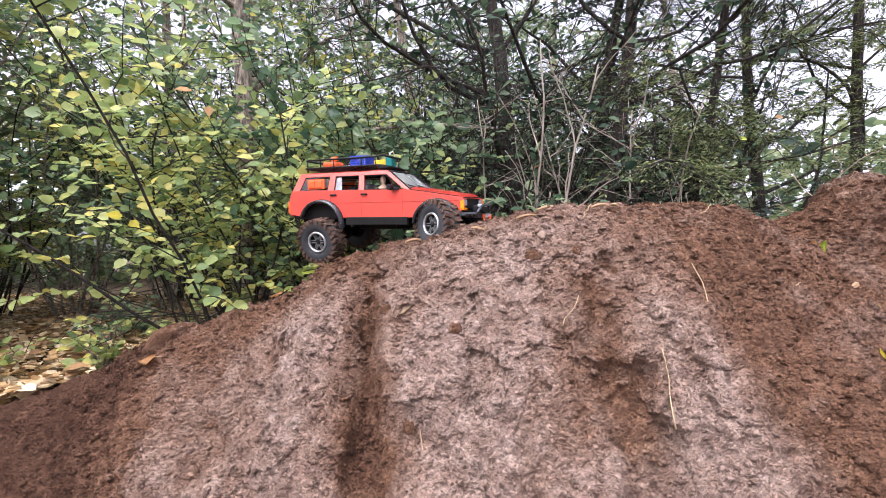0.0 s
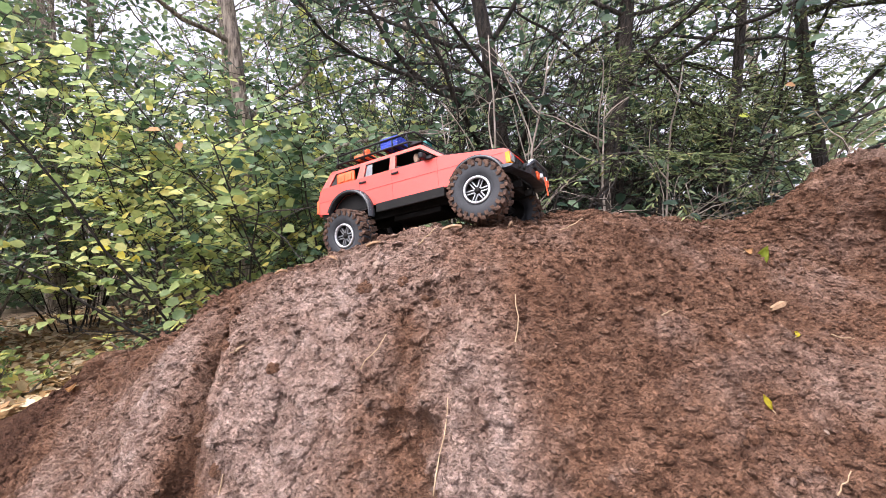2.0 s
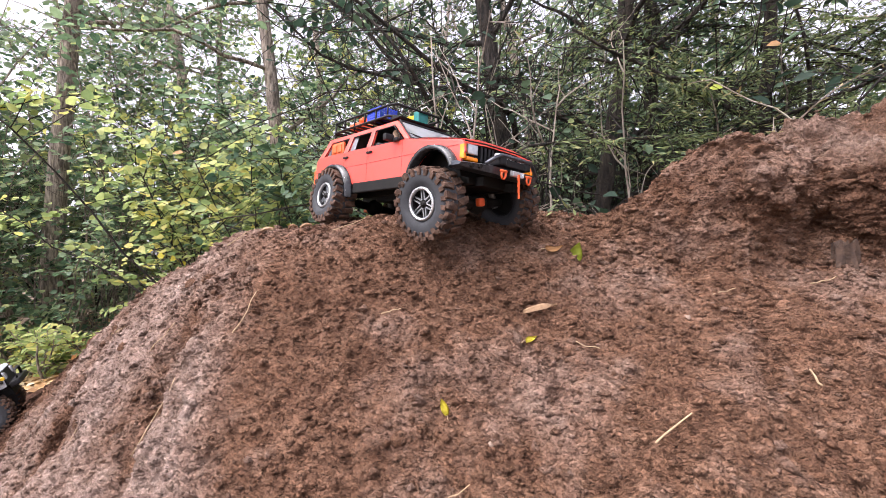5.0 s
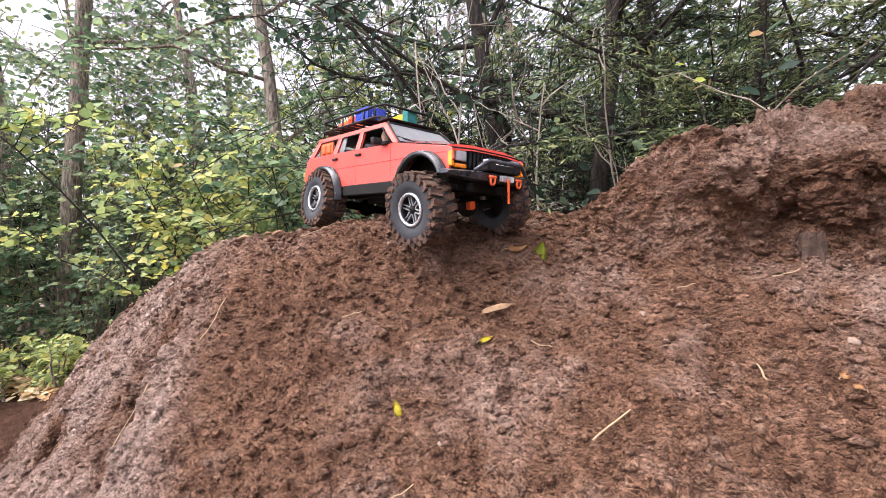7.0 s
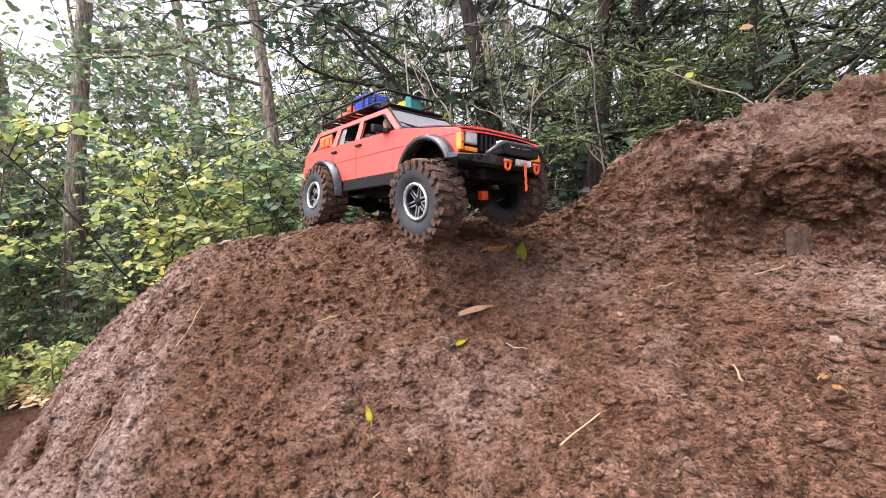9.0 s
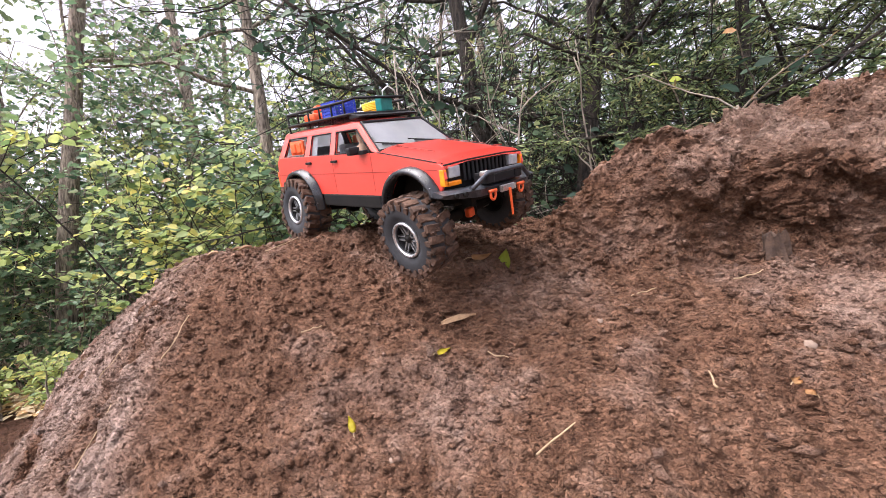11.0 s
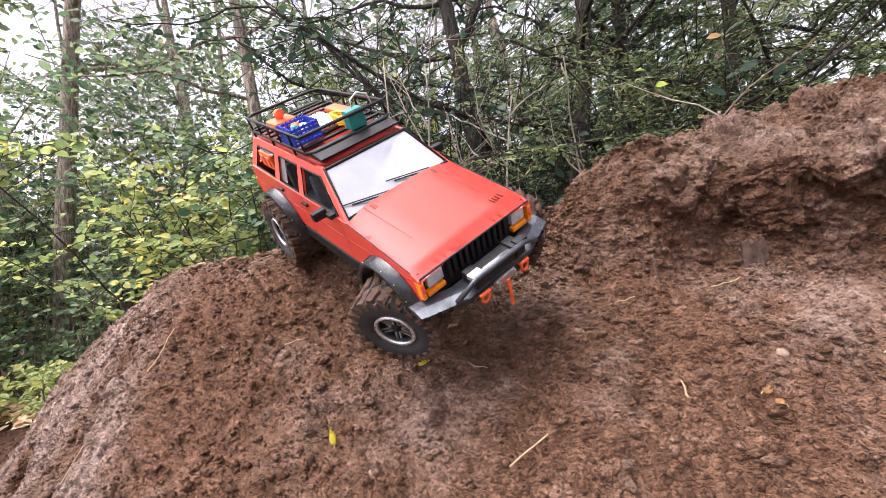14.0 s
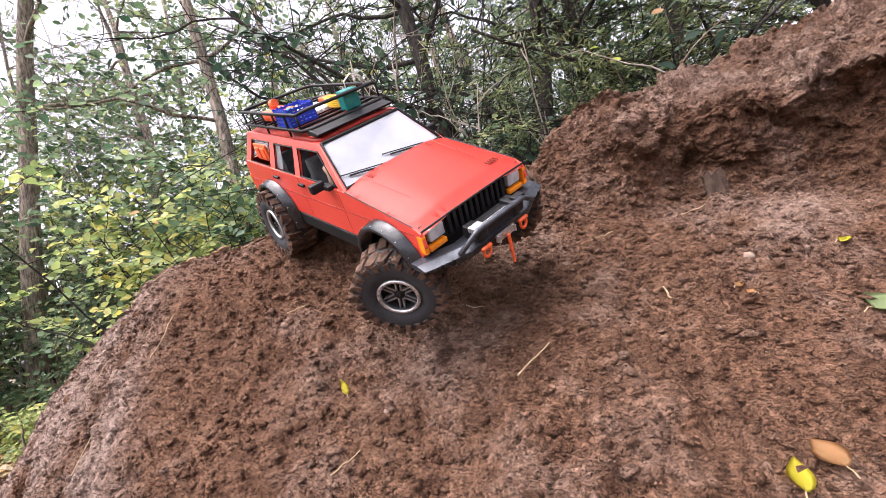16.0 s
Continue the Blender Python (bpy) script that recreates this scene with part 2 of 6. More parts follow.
def box(bm, x0, x1, y0, y1, z0, z1, bevel=0.0, m=None):
    vs = [bm.verts.new((x, y, z)) for x in (x0, x1) for y in (y0, y1) for z in (z0, z1)]
    fs = [bm.faces.new([vs[i] for i in q]) for q in ((0, 1, 3, 2), (4, 6, 7, 5), (0, 4, 5, 1), (2, 3, 7, 6), (0, 2, 6, 4), (1, 5, 7, 3))]
    if m is not None:
        bmesh.ops.transform(bm, matrix=m, verts=vs)
    if bevel:
        bmesh.ops.bevel(bm, geom=list({e for f in fs for e in f.edges}), offset=bevel, segments=2, affect="EDGES", profile=0.6)
    return bm


def prism(bm, poly, y0, y1, y_of=None, bevel=0.0):
    """A polygon of (x, z) drawn out along y. y_of: how far in the side leans at a height."""
    f0 = [bm.verts.new((x, y0 - (math.copysign(y_of(z), y0) if y_of else 0), z)) for x, z in poly]
    f1 = [bm.verts.new((x, y1 - (math.copysign(y_of(z), y1) if y_of else 0), z)) for x, z in poly]
    n = len(poly)
    fs = [bm.faces.new(f0), bm.faces.new(f1[::-1])]
    fs += [bm.faces.new((f0[i], f1[i], f1[(i + 1) % n], f0[(i + 1) % n])) for i in range(n)]
    if bevel:
        bmesh.ops.bevel(bm, geom=list({e for f in fs[:2] for e in f.edges}), offset=bevel, segments=2, affect="EDGES", profile=0.6)
    return bm


def tube(bm, points, radius, sides=8, closed=False):
    """A round bar along points; radius: one, or one for each point."""
    pts = [Vector(p) for p in points]
    rad = radius if isinstance(radius, (list, tuple)) else [radius] * len(pts)
    rings = []
    up = Vector((0.13, 0.37, 0.92))
    for i, p in enumerate(pts):
        a = pts[i - 1] if (i or closed) else p
        b = pts[(i + 1) % len(pts)] if (i < len(pts) - 1 or closed) else p
        d = (b - a).normalized()
        u = d.cross(up)
        u = u.normalized() if u.length > 1e-4 else d.orthogonal().normalized()
        v = d.cross(u)
        rings.append([bm.verts.new(p + rad[i] * (math.cos(6.28319 * k / sides) * u + math.sin(6.28319 * k / sides) * v)) for k in range(sides)])
    for i in range(len(rings) - (0 if closed else 1)):
        r, q = rings[i], rings[(i + 1) % len(rings)]
        for k in range(sides):
            bm.faces.new((r[k], r[(k + 1) % sides], q[(k + 1) % sides], q[k]))
    if not closed:
        bm.faces.new(rings[0][::-1])
        bm.faces.new(rings[-1])
    return bm


def lathe(bm, profile, sides=32, axis_y=True):
    """Turns (radius, offset) about the y axis; the profile is closed."""
    rings = []
    for k in range(sides):
        a = 2 * math.pi * k / sides
        rings.append([bm.verts.new((r * math.cos(a), o, r * math.sin(a))) for r, o in profile])
    n = len(profile)
    for k in range(sides):
        p, q = rings[k], rings[(k + 1) % sides]
        for i in range(n):
            bm.faces.new((p[i], p[(i + 1) % n], q[(i + 1) % n], q[i]))
    return bm


def empty(name, m=None):
    ob = new(name)
    ob.empty_display_size = 0.05
    if m is not None:
        ob.matrix_basis = m
    return ob


# ---- lattice noise ----
_rng = np.random.RandomState(7)
_perm = np.tile(_rng.permutation(256), 3)
_val = _rng.rand(256) * 2 - 1


def vnoise(x, y, z):
    xi, yi, zi = np.floor(x).astype(int), np.floor(y).astype(int), np.floor(z).astype(int)
    fx, fy, fz = x - xi, y - yi, z - zi
    fx, fy, fz = (f * f * (3 - 2 * f) for f in (fx, fy, fz))
    out = 0
    for dx in (0, 1):
        for dy in (0, 1):
            for dz in (0, 1):
                h = _val[_perm[_perm[_perm[(xi + dx) & 255] + ((yi + dy) & 255)] + ((zi + dz) & 255)]]
                out = out + h * (fx if dx else 1 - fx) * (fy if dy else 1 - fy) * (fz if dz else 1 - fz)
    return out


def fnoise(x, y, z, scale, octaves=4, gain=0.5):
    out, amp = 0, 1.0
    for o in range(octaves):
        out = out + amp * vnoise(x * scale + 17.3 * o, y * scale + 5.1 * o, z * scale + 9.7 * o)
        scale, amp = scale * 2.03, amp * gain
    return out


def cells(x, y, z, scale):
    """Distance to the nearest of scattered points, in cells, and that point's own number."""
    x, y, z = x * scale, y * scale, z * scale
    xi, yi, zi = np.floor(x).astype(int), np.floor(y).astype(int), np.floor(z).astype(int)
    best, tag = np.full(x.shape, 9.0), np.zeros(x.shape)
    for dx in (-1, 0, 1):
        for dy in (-1, 0, 1):
            for dz in (-1, 0, 1):
                h = _perm[_perm[_perm[(xi + dx) & 255] + ((yi + dy) & 255)] + ((zi + dz) & 255)]
                px, py, pz = xi + dx + 0.5 + 0.45 * _val[h], yi + dy + 0.5 + 0.45 * _val[_perm[h]], zi + dz + 0.5 + 0.45 * _val[_perm[h + 60]]
                d = (x - px) ** 2 + (y - py) ** 2 + (z - pz) ** 2
                near = d < best
                best, tag = np.where(near, d, best), np.where(near, _val[_perm[h + 120]], tag)
    return np.sqrt(best), tag


def sstep(a, b, x):
    t = np.clip((x - a) / (b - a), 0, 1)
    return t * t * (3 - 2 * t)


# ---- the dirt mound ----
CREST_X = [-2.4, -1.4, -1.0, -0.84, -0.66, -0.50, -0.37, -0.25, -0.10, 0.05, 0.20, 0.38, 0.55, 0.70, 0.82, 0.95, 2.6]
CREST_Z = [-0.10, 0.02, 0.13, 0.20, 0.28, 0.34, 0.395, 0.455, 0.512, 0.545, 0.566, 0.580, 0.575, 0.560, 0.552, 0.552, 0.552]
CREST_Y = [1.05, 1.02, 0.98, 0.97, 0.96, 0.94, 0.92, 0.90, 0.88, 0.86, 0.82, 0.80, 0.85, 0.93, 0.99, 1.05, 1.15]


def clod_edge(x):
    return np.interp(x, [0.9, 1.02, 1.10, 1.20, 1.30, 1.45, 1.7], [1.02, 1.0, 1.02, 1.085, 1.09, 1.06, 1.0]) + 0.012 * np.sin(38 * x)


def mound_height(x, y):
    zc, yc = np.interp(x, CREST_X, CREST_Z), np.interp(x, CREST_X, CREST_Y)
    d = yc - y
    slope = np.interp(x, [-1.0, -0.4, 0.3, 0.5, 0.8], [0.75, 1.2, 1.5, 1.35, 1.05])
    r = np.interp(x, [0.3, 0.8], [0.06, 0.045])
    front = zc - slope * (np.sqrt(np.maximum(d, 0) ** 2 + r * r) - r)
    back = zc - 0.9 * np.maximum(-d - 0.30, 0) + 0.09 * np.clip(-d, 0, 0.2) * sstep(-0.1, 0.3, x)
    left = np.where(d > 0, front, back)
    # gentler tail at the right, below the clod
    right = 0.412 + 0.60 * (np.minimum(y, 1.12) - 0.861) - 0.30 * (x - 1.0) * sstep(0.9, 1.1, x) - 0.5 * np.maximum(y - 1.45, 0)
    w = sstep(0.72, 1.02, x)
    z = left * (1 - w) + right * w
    # the hard clod, steep in front
    edge_y = clod_edge(x)
    m = sstep(-0.020, 0.030, y - edge_y) * sstep(0.83, 1.08, x - 0.75 * np.maximum(y - 1.08, 0))
    top = 0.676 + 0.07 * (x - 1.1) + 0.16 * np.clip(y - 1.08, 0, 0.2) - 0.6 * np.maximum(y - 1.45, 0)
    brow = 0.622 + 0.75 * np.maximum(y - edge_y - 0.02, 0)
    top = np.where(x > 1.10, top + (np.minimum(top, brow) - top) * sstep(1.10, 1.24, x), top)
    z = np.where(m > 0, z + m * np.maximum(top - z, 0), z)
    # vertical gullies in the steep face
    for gx, gw, gd, lo in ((-0.135, 0.026, 0.075, 0.45), (0.03, 0.020, 0.022, 0.42), (0.35, 0.03, 0.03, 0.34), (0.225, 0.040, 0.045, 0.36), (-0.30, 0.03, 0.03, 0.36), (0.50, 0.05, 0.018, 0.42)):
        z = z - gd * np.exp(-(((x - gx - 0.1 * (0.8 - y)) / gw) ** 2)) * sstep(lo + 0.06, lo - 0.06, z)
    return np.maximum(z, 0.02 * np.sin(x * 3) - 0.02), m


def build_mound():
    x = np.concatenate([np.linspace(-2.4, -0.75, 110, endpoint=False), np.linspace(-0.75, 1.55, 850), np.linspace(1.55, 2.6, 60)[1:]])
    y = np.concatenate([np.linspace(-0.9, 0.35, 36, endpoint=False), np.linspace(0.35, 0.97, 370, endpoint=False), np.linspace(0.97, 1.25, 180, endpoint=False), np.linspace(1.25, 2.2, 50)])
    X, Y = np.meshgrid(x, y)
    # rows crowd together where the clod stands steep
    near, edges = (y >= 0.97) & (y < 1.25), clod_edge(x)
    fine = np.linspace(0.97, 1.25, 800)
    count = near.sum()
    for k in np.where(x > 0.88)[0]:
        weight = 1 + 7 * sstep(0.88, 1.0, x[k]) * np.exp(-(((fine - edges[k]) / 0.028) ** 2))
        sums = np.concatenate([[0], np.cumsum((weight[1:] + weight[:-1]) / 2)])
        Y[near, k] = np.interp(np.linspace(0, 1, count, endpoint=False), sums / sums[-1], fine)
    Z, clod = mound_height(X, Y)
    # overhang: the clod's brow leans out, its foot is hollowed
    rel = np.clip((Z - 0.44) / 0.21, 0, 1)
    hard = clod * sstep(1.03, 1.16, X)
    Y = Y - (0.018 * clod + 0.075 * hard) * np.sin(np.pi * rel ** 1.6) + 0.05 * hard * (1 - rel) ** 0.7
    P = np.stack([X, Y, Z], -1)
    gu, gv = np.gradient(P, axis=1), np.gradient(P, axis=0)
    N = np.cross(gu, gv)
    N /= np.linalg.norm(N, axis=-1, keepdims=True) + 1e-9
    broad = fnoise(X, Y, Z, 5.0, 3) * 0.013
    wx, wy, wz = (0.012 * fnoise(X + k, Y, Z, 28.0, 3, 0.6) for k in (1, 4, 8))
    lumps = fnoise(X, Y, Z, 22.0, 3, 0.55)
    steep = sstep(0.75, 0.35, N[..., 2])
    # the old clay face, dried hard, and the loose soil round it
    pale = sstep(0.46, 0.30, X + 0.35 * (Y - 0.7) + 0.05 * lumps) * sstep(-0.70, -0.50, X) * sstep(0.90, 0.78, Y + 0.02 * lumps)
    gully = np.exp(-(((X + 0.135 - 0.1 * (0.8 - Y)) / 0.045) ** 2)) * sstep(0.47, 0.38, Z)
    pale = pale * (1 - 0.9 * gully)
    loose = (1 - pale) * (1 - hard)
    # angular blocks: every cell stands at its own height, with a crease round it
    d1, k1 = cells(X + wx, Y + wy, Z + wz, 30.0)
    d2, k2 = cells(X + wx, Y + wy, (Z + wz) * 1.25, 70.0)
    d3, k3 = cells(X * 0.62 + 0.4 * wx, Y + 0.4 * wy, (Z + 0.4 * wz) * 1.2, 150.0)
    blocks = 0.011 * k1 - 0.020 * np.maximum(d1 - 0.42, 0)
    chips = 0.0034 * k2 - 0.007 * np.maximum(d2 - 0.42, 0)
    flakes = 0.0013 * k3 - 0.0034 * np.maximum(d3 - 0.45, 0)
    patch = sstep(-0.3, 0.4, fnoise(X + 5, Y, Z, 8.0, 2))
    relief = (0.95 * hard + 0.22 * pale * steep) * blocks + (1.25 * hard + 0.55 * pale * patch + 0.30 * loose * patch) * chips + (1.0 - 0.35 * pale) * flakes
    relief = relief + (0.006 + 0.003 * hard) * lumps
    # odd larger clods in the loose soil
    relief = relief + loose * np.where(k1 > 0.62, 1, 0) * 0.010 * np.clip(0.50 - d1, 0, 1) + loose * np.where(k2 > 0.72, 1, 0) * 0.008 * np.clip(0.55 - d2, 0, 1)
    # plates of clay that stand proud, with undercut lower lips
    n1 = vnoise((X + wx) * 15, (Y + wy) * 15, (Z + wz) * 13 + 40)
    n2 = vnoise((X + wx) * 34 + 7, (Y + wy) * 34, (Z + wz) * 28)
    plates = pale * (0.5 + 0.5 * steep) * (0.013 * sstep(0.10, 0.14, n1) + 0.0075 * sstep(0.16, 0.21, n2))
    plates = plates + hard * (0.017 * sstep(0.08, 0.12, n1) + 0.008 * sstep(0.14, 0.20, n2))
    holes = (0.7 * pale * steep + 0.6 * hard) * (0.015 * sstep(0.42, 0.52, -n2) + 0.014 * sstep(0.52, 0.60, -n1))
    # crumbs that trickled down the slope
    run = fnoise(X * 3.2, Y, Z, 14.0, 3) * 0.0040
    disp = broad + (1 - 0.6 * gully) * relief + plates - holes + run
    # pits in the clod
    for px, py, pz, pr, pd in ((1.235, 1.06, 0.60, 0.013, 0.05), (1.34, 1.06, 0.655, 0.012, 0.04), (1.15, 1.04, 0.60, 0.016, 0.025), (1.45, 1.02, 0.55, 0.025, 0.04)):
        disp = disp - pd * np.exp(-(((X - px) ** 2 + (Z - pz) ** 2) / pr ** 2)) * clod
    P = P + N * disp[..., None]
    P[..., 2] -= 0.75 * plates
    nv, nu = X.shape
    idx = np.arange(nv * nu).reshape(nv, nu)
    F = np.stack([idx[:-1, :-1], idx[:-1, 1:], idx[1:, 1:], idx[1:, :-1]], -1).reshape(-1, 4)
    me = bpy.data.meshes.new("dirt_mound")
    me.vertices.add(nv * nu)
    me.vertices.foreach_set("co", P.astype(np.float32).ravel())
    me.loops.add(F.size)
    me.loops.foreach_set("vertex_index", F.astype(np.int32).ravel())
    me.polygons.add(len(F))
    me.polygons.foreach_set("loop_start", np.arange(0, F.size, 4, dtype=np.int32))
    me.polygons.foreach_set("use_smooth", np.ones(len(F), bool))
    me.update(calc_edges=True)
    # pale dried clay where the old face is exposed, dark loose soil elsewhere, and the clod's lit top painted in
    clay_shade = 0.80 * pale * (0.7 + 0.3 * steep) + 22 * (plates - 0.004) * pale + 0.30 * hard * sstep(0.57, 0.64, Z + 0.03 * lumps + 0.10 * (X - 1.2)) - 0.02
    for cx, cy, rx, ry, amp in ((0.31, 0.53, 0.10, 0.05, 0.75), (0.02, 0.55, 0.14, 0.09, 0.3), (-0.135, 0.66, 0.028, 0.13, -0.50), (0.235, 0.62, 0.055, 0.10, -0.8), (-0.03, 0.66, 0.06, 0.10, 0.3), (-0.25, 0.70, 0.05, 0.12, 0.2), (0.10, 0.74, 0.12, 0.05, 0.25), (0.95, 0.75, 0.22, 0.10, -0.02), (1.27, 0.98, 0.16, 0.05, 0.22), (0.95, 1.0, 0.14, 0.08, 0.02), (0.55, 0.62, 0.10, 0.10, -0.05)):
        clay_shade = clay_shade + amp * np.exp(-((X - cx - 0.1 * (0.8 - Y)) / rx) ** 2 - ((Y - cy) / ry) ** 2)
    # last term paints overhang shade, along with damp soil, under the clod's brow
    clay_shade = clay_shade + 0.20 * lumps - 0.62 * sstep(-0.50, -0.66, X + 0.5 * (Y - 0.8)) - 0.30 * hard * sstep(0.62, 0.54, Z + 0.05 * (X - 1.2) + 0.03 * lumps)
    a = me.attributes.new("clay_shade", "FLOAT", "POINT")
    a.data.foreach_set("value", clay_shade.astype(np.float32).ravel())
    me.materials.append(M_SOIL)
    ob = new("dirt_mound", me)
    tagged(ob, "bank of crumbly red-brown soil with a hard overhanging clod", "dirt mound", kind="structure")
    return P, N, clay_shade


SOIL_P, SOIL_N, SOIL_CLAY_SHADE = build_mound()


def on_soil(x, y):
    """Place and normal of the soil's surface over a point of the plan."""
    k = np.argmin((SOIL_P[..., 0] - x) ** 2 + (SOIL_P[..., 1] - y) ** 2)
    return Vector(SOIL_P.reshape(-1, 3)[k]), Vector(SOIL_N.reshape(-1, 3)[k])


def build_ground():
    bm = bmesh.new()
    bmesh.ops.create_grid(bm, x_segments=90, y_segments=90, size=1.0)
    for v in bm.verts:
        r = max(abs(v.co.x), abs(v.co.y))
        s = 5 * r + 395 * r ** 6
        v.co.x, v.co.y = v.co.x / (r + 1e-9) * s if r else 0, v.co.y / (r + 1e-9) * s if r else 0
        v.co.z = -0.025 + 0.02 * noise.noise(v.co * 0.7) * (1 if s < 40 else 0)
        v.co.y += 1.0
    ob = part("ground", bm, M_FLOOR, smooth=True)
    tagged(ob, "forest floor of dark earth under fallen leaves", "ground", kind="structure")


build_ground()


# ---- plants ----
class Leaves:
    """Collects folded leaf blades into one mesh."""

    def __init__(self):
        self.p, self.d, self.n, self.s, self.w = [], [], [], [], []

    def add(self, p, d, n, s, w):
        self.p.append(p), self.d.append(d), self.n.append(n), self.s.append(s), self.w.append(w)

    def build(self, name, mat, parent=None, needle=False):
        p, d, n = (np.array(a, float).reshape(-1, 3) for a in (self.p, self.d, self.n))
        s, w = np.array(self.s)[:, None], np.array(self.w)[:, None]
        d = d / (np.linalg.norm(d, axis=1, keepdims=True) + 1e-9)
        side = np.cross(d, n)
        side = side / (np.linalg.norm(side, axis=1, keepdims=True) + 1e-9)
        up = np.cross(side, d)
        rows = [p, p + s * (0.30 * d + w * 0.46 * side + 0.10 * w * up), p + s * (0.68 * d + w * 0.40 * side + 0.07 * w * up), p + s * (1.0 * d - 0.10 * up),
                p + s * (0.68 * d - w * 0.40 * side + 0.07 * w * up), p + s * (0.30 * d - w * 0.46 * side + 0.10 * w * up)]
        V = np.stack(rows, 1).reshape(-1, 3)
        k = np.arange(len(p))[:, None] * 6
        if needle:
            V = np.stack([p, p + s * (0.45 * d + w * 0.5 * side), p + s * (1.0 * d - 0.12 * up), p + s * (0.45 * d - w * 0.5 * side)], 1).reshape(-1, 3)
            F = np.arange(len(p))[:, None] * 4 + np.array([[0, 1, 2, 3]])
        else:
            F = np.concatenate([k + [0, 1, 2, 3], k + [0, 3, 4, 5]], 1).reshape(-1, 4)
        me = bpy.data.meshes.new(name)
        me.vertices.add(len(V))
        me.vertices.foreach_set("co", V.astype(np.float32).ravel())
        me.loops.add(F.size)
        me.loops.foreach_set("vertex_index", F.astype(np.int32).ravel())
        me.polygons.add(len(F))
        me.polygons.foreach_set("loop_start", np.arange(0, F.size, 4, dtype=np.int32))
        me.polygons.foreach_set("use_smooth", np.ones(len(F), bool))
        me.update(calc_edges=True)
        me.materials.append(mat)
        ob = new(name, me)
        ob.parent = parent
        return ob


class Wood:
    """Collects tapered branches into one mesh."""

    def __init__(self):
        self.v, self.f = [], []

    def add(self, pts, r0, r1, sides=5):
        pts = np.array(pts, float)
        t = np.gradient(pts, axis=0)
        t /= np.linalg.norm(t, axis=1, keepdims=True) + 1e-9
        u = np.cross(t, [0.31, 0.22, 0.92] if abs(t[0, 2]) < 0.9 else [1.0, 0.2, 0.1])
        u /= np.linalg.norm(u, axis=1, keepdims=True) + 1e-9
        v = np.cross(t, u)
        rad = np.linspace(r0, r1, len(pts))
        base = len(self.v)
        for i in range(len(pts)):
            for k in range(sides):
                a = 6.28319 * k / sides
                self.v.append(pts[i] + rad[i] * (math.cos(a) * u[i] + math.sin(a) * v[i]))
        for i in range(len(pts) - 1):
            for k in range(sides):
                a, b = base + i * sides + k, base + i * sides + (k + 1) % sides
                self.f.append((a, b, b + sides, a + sides))
        self.f.append(tuple(base + (len(pts) - 1) * sides + k for k in range(sides)))

    def build(self, name, mat, parent=None):
        ob = link_mesh(name, self.v, self.f, mat)
        ob.parent = parent
        return ob


def wander(rng, p, d, length, steps, jitter, lift=0.0):
    """A crooked line from p along d."""
    pts, d = [np.array(p, float)], np.array(d, float) / np.linalg.norm(d)
    for _ in range(steps):
        d = d + rng.normal(0, jitter, 3) + np.array([0, 0, lift])
        d /= np.linalg.norm(d)
        pts.append(pts[-1] + d * length / steps)
    return pts


def leafy_twig(rng, leaves, wood, p, d, length, size, count, thick=0.0022, droop=-0.03, width=0.62):
    pts = wander(rng, p, d, length, 5, 0.16, droop)
    wood.add(pts, thick, thick * 0.4, 3)
    for i in range(count):
        t = (i + rng.rand()) / count * 4.99
        k = int(t)
        q = pts[k] + (pts[k + 1] - pts[k]) * (t - k)
        ax = pts[k + 1] - pts[k]
        ax = ax / (np.linalg.norm(ax) + 1e-9)
        out = np.cross(ax, [0, 0, 1.0]) * (1 if i % 2 else -1) + 0.55 * ax + rng.normal(0, 0.33, 3) + [0, -0.15, -0.18]
        leaves.add(q, out, rng.normal(0, 0.45, 3) + [0, -0.45, 0.8], size * (0.6 + 0.65 * rng.rand()), width * (0.8 + 0.4 * rng.rand()))


def bare_twig(rng, wood, p, length, thick):
    """A crooked leafless branch with finer forks."""
    b = rng.rand() * 6.283
    q = wander(rng, p, (math.cos(b), math.sin(b), rng.normal(0.15, 0.5)), length * (0.5 + rng.rand()), 6, 0.24)
    wood.add(q, thick, thick * 0.35, 3)
    for _ in range(4):
        j = rng.randint(1, 6)
        wood.add(wander(rng, q[j], q[j] - q[j - 1] + rng.normal(0, 0.06, 3), length * 0.45 * (0.4 + rng.rand()), 4, 0.28), thick * 0.45, thick * 0.18, 3)


def cedar_spray(rng, leaves, wood, p, d, size, length):
    """A drooping flat spray: side twigs in one plane, set with short needles."""
    tw = wander(rng, p, d, length, 6, 0.14, -0.07)
    wood.add(tw, 0.0026, 0.0008, 3)
    for i in range(1, 7):
        ax = tw[i] - tw[i - 1]
        ax = ax / (np.linalg.norm(ax) + 1e-9)
        side = np.cross(ax, [0, 0, 1.0]) + rng.normal(0, 0.15, 3)
        for s in (-1, 1):
            out = 0.75 * ax + s * side + [0, 0, -0.15]
            out = out / np.linalg.norm(out)
            reach = length * 0.42 * (1.1 - i / 7)
            for k in range(4):
                q = tw[i] + out * reach * (k + 0.3) / 4
                for h in (-1, 1):
                    leaves.add(q, out + h * 0.7 * np.cross(out, [0, 0, 1.0]) + rng.normal(0, 0.3, 3), rng.normal(0, 0.5, 3) + [0, -0.3, 0.8], size * (0.6 + 0.7 * rng.rand()), 0.26)


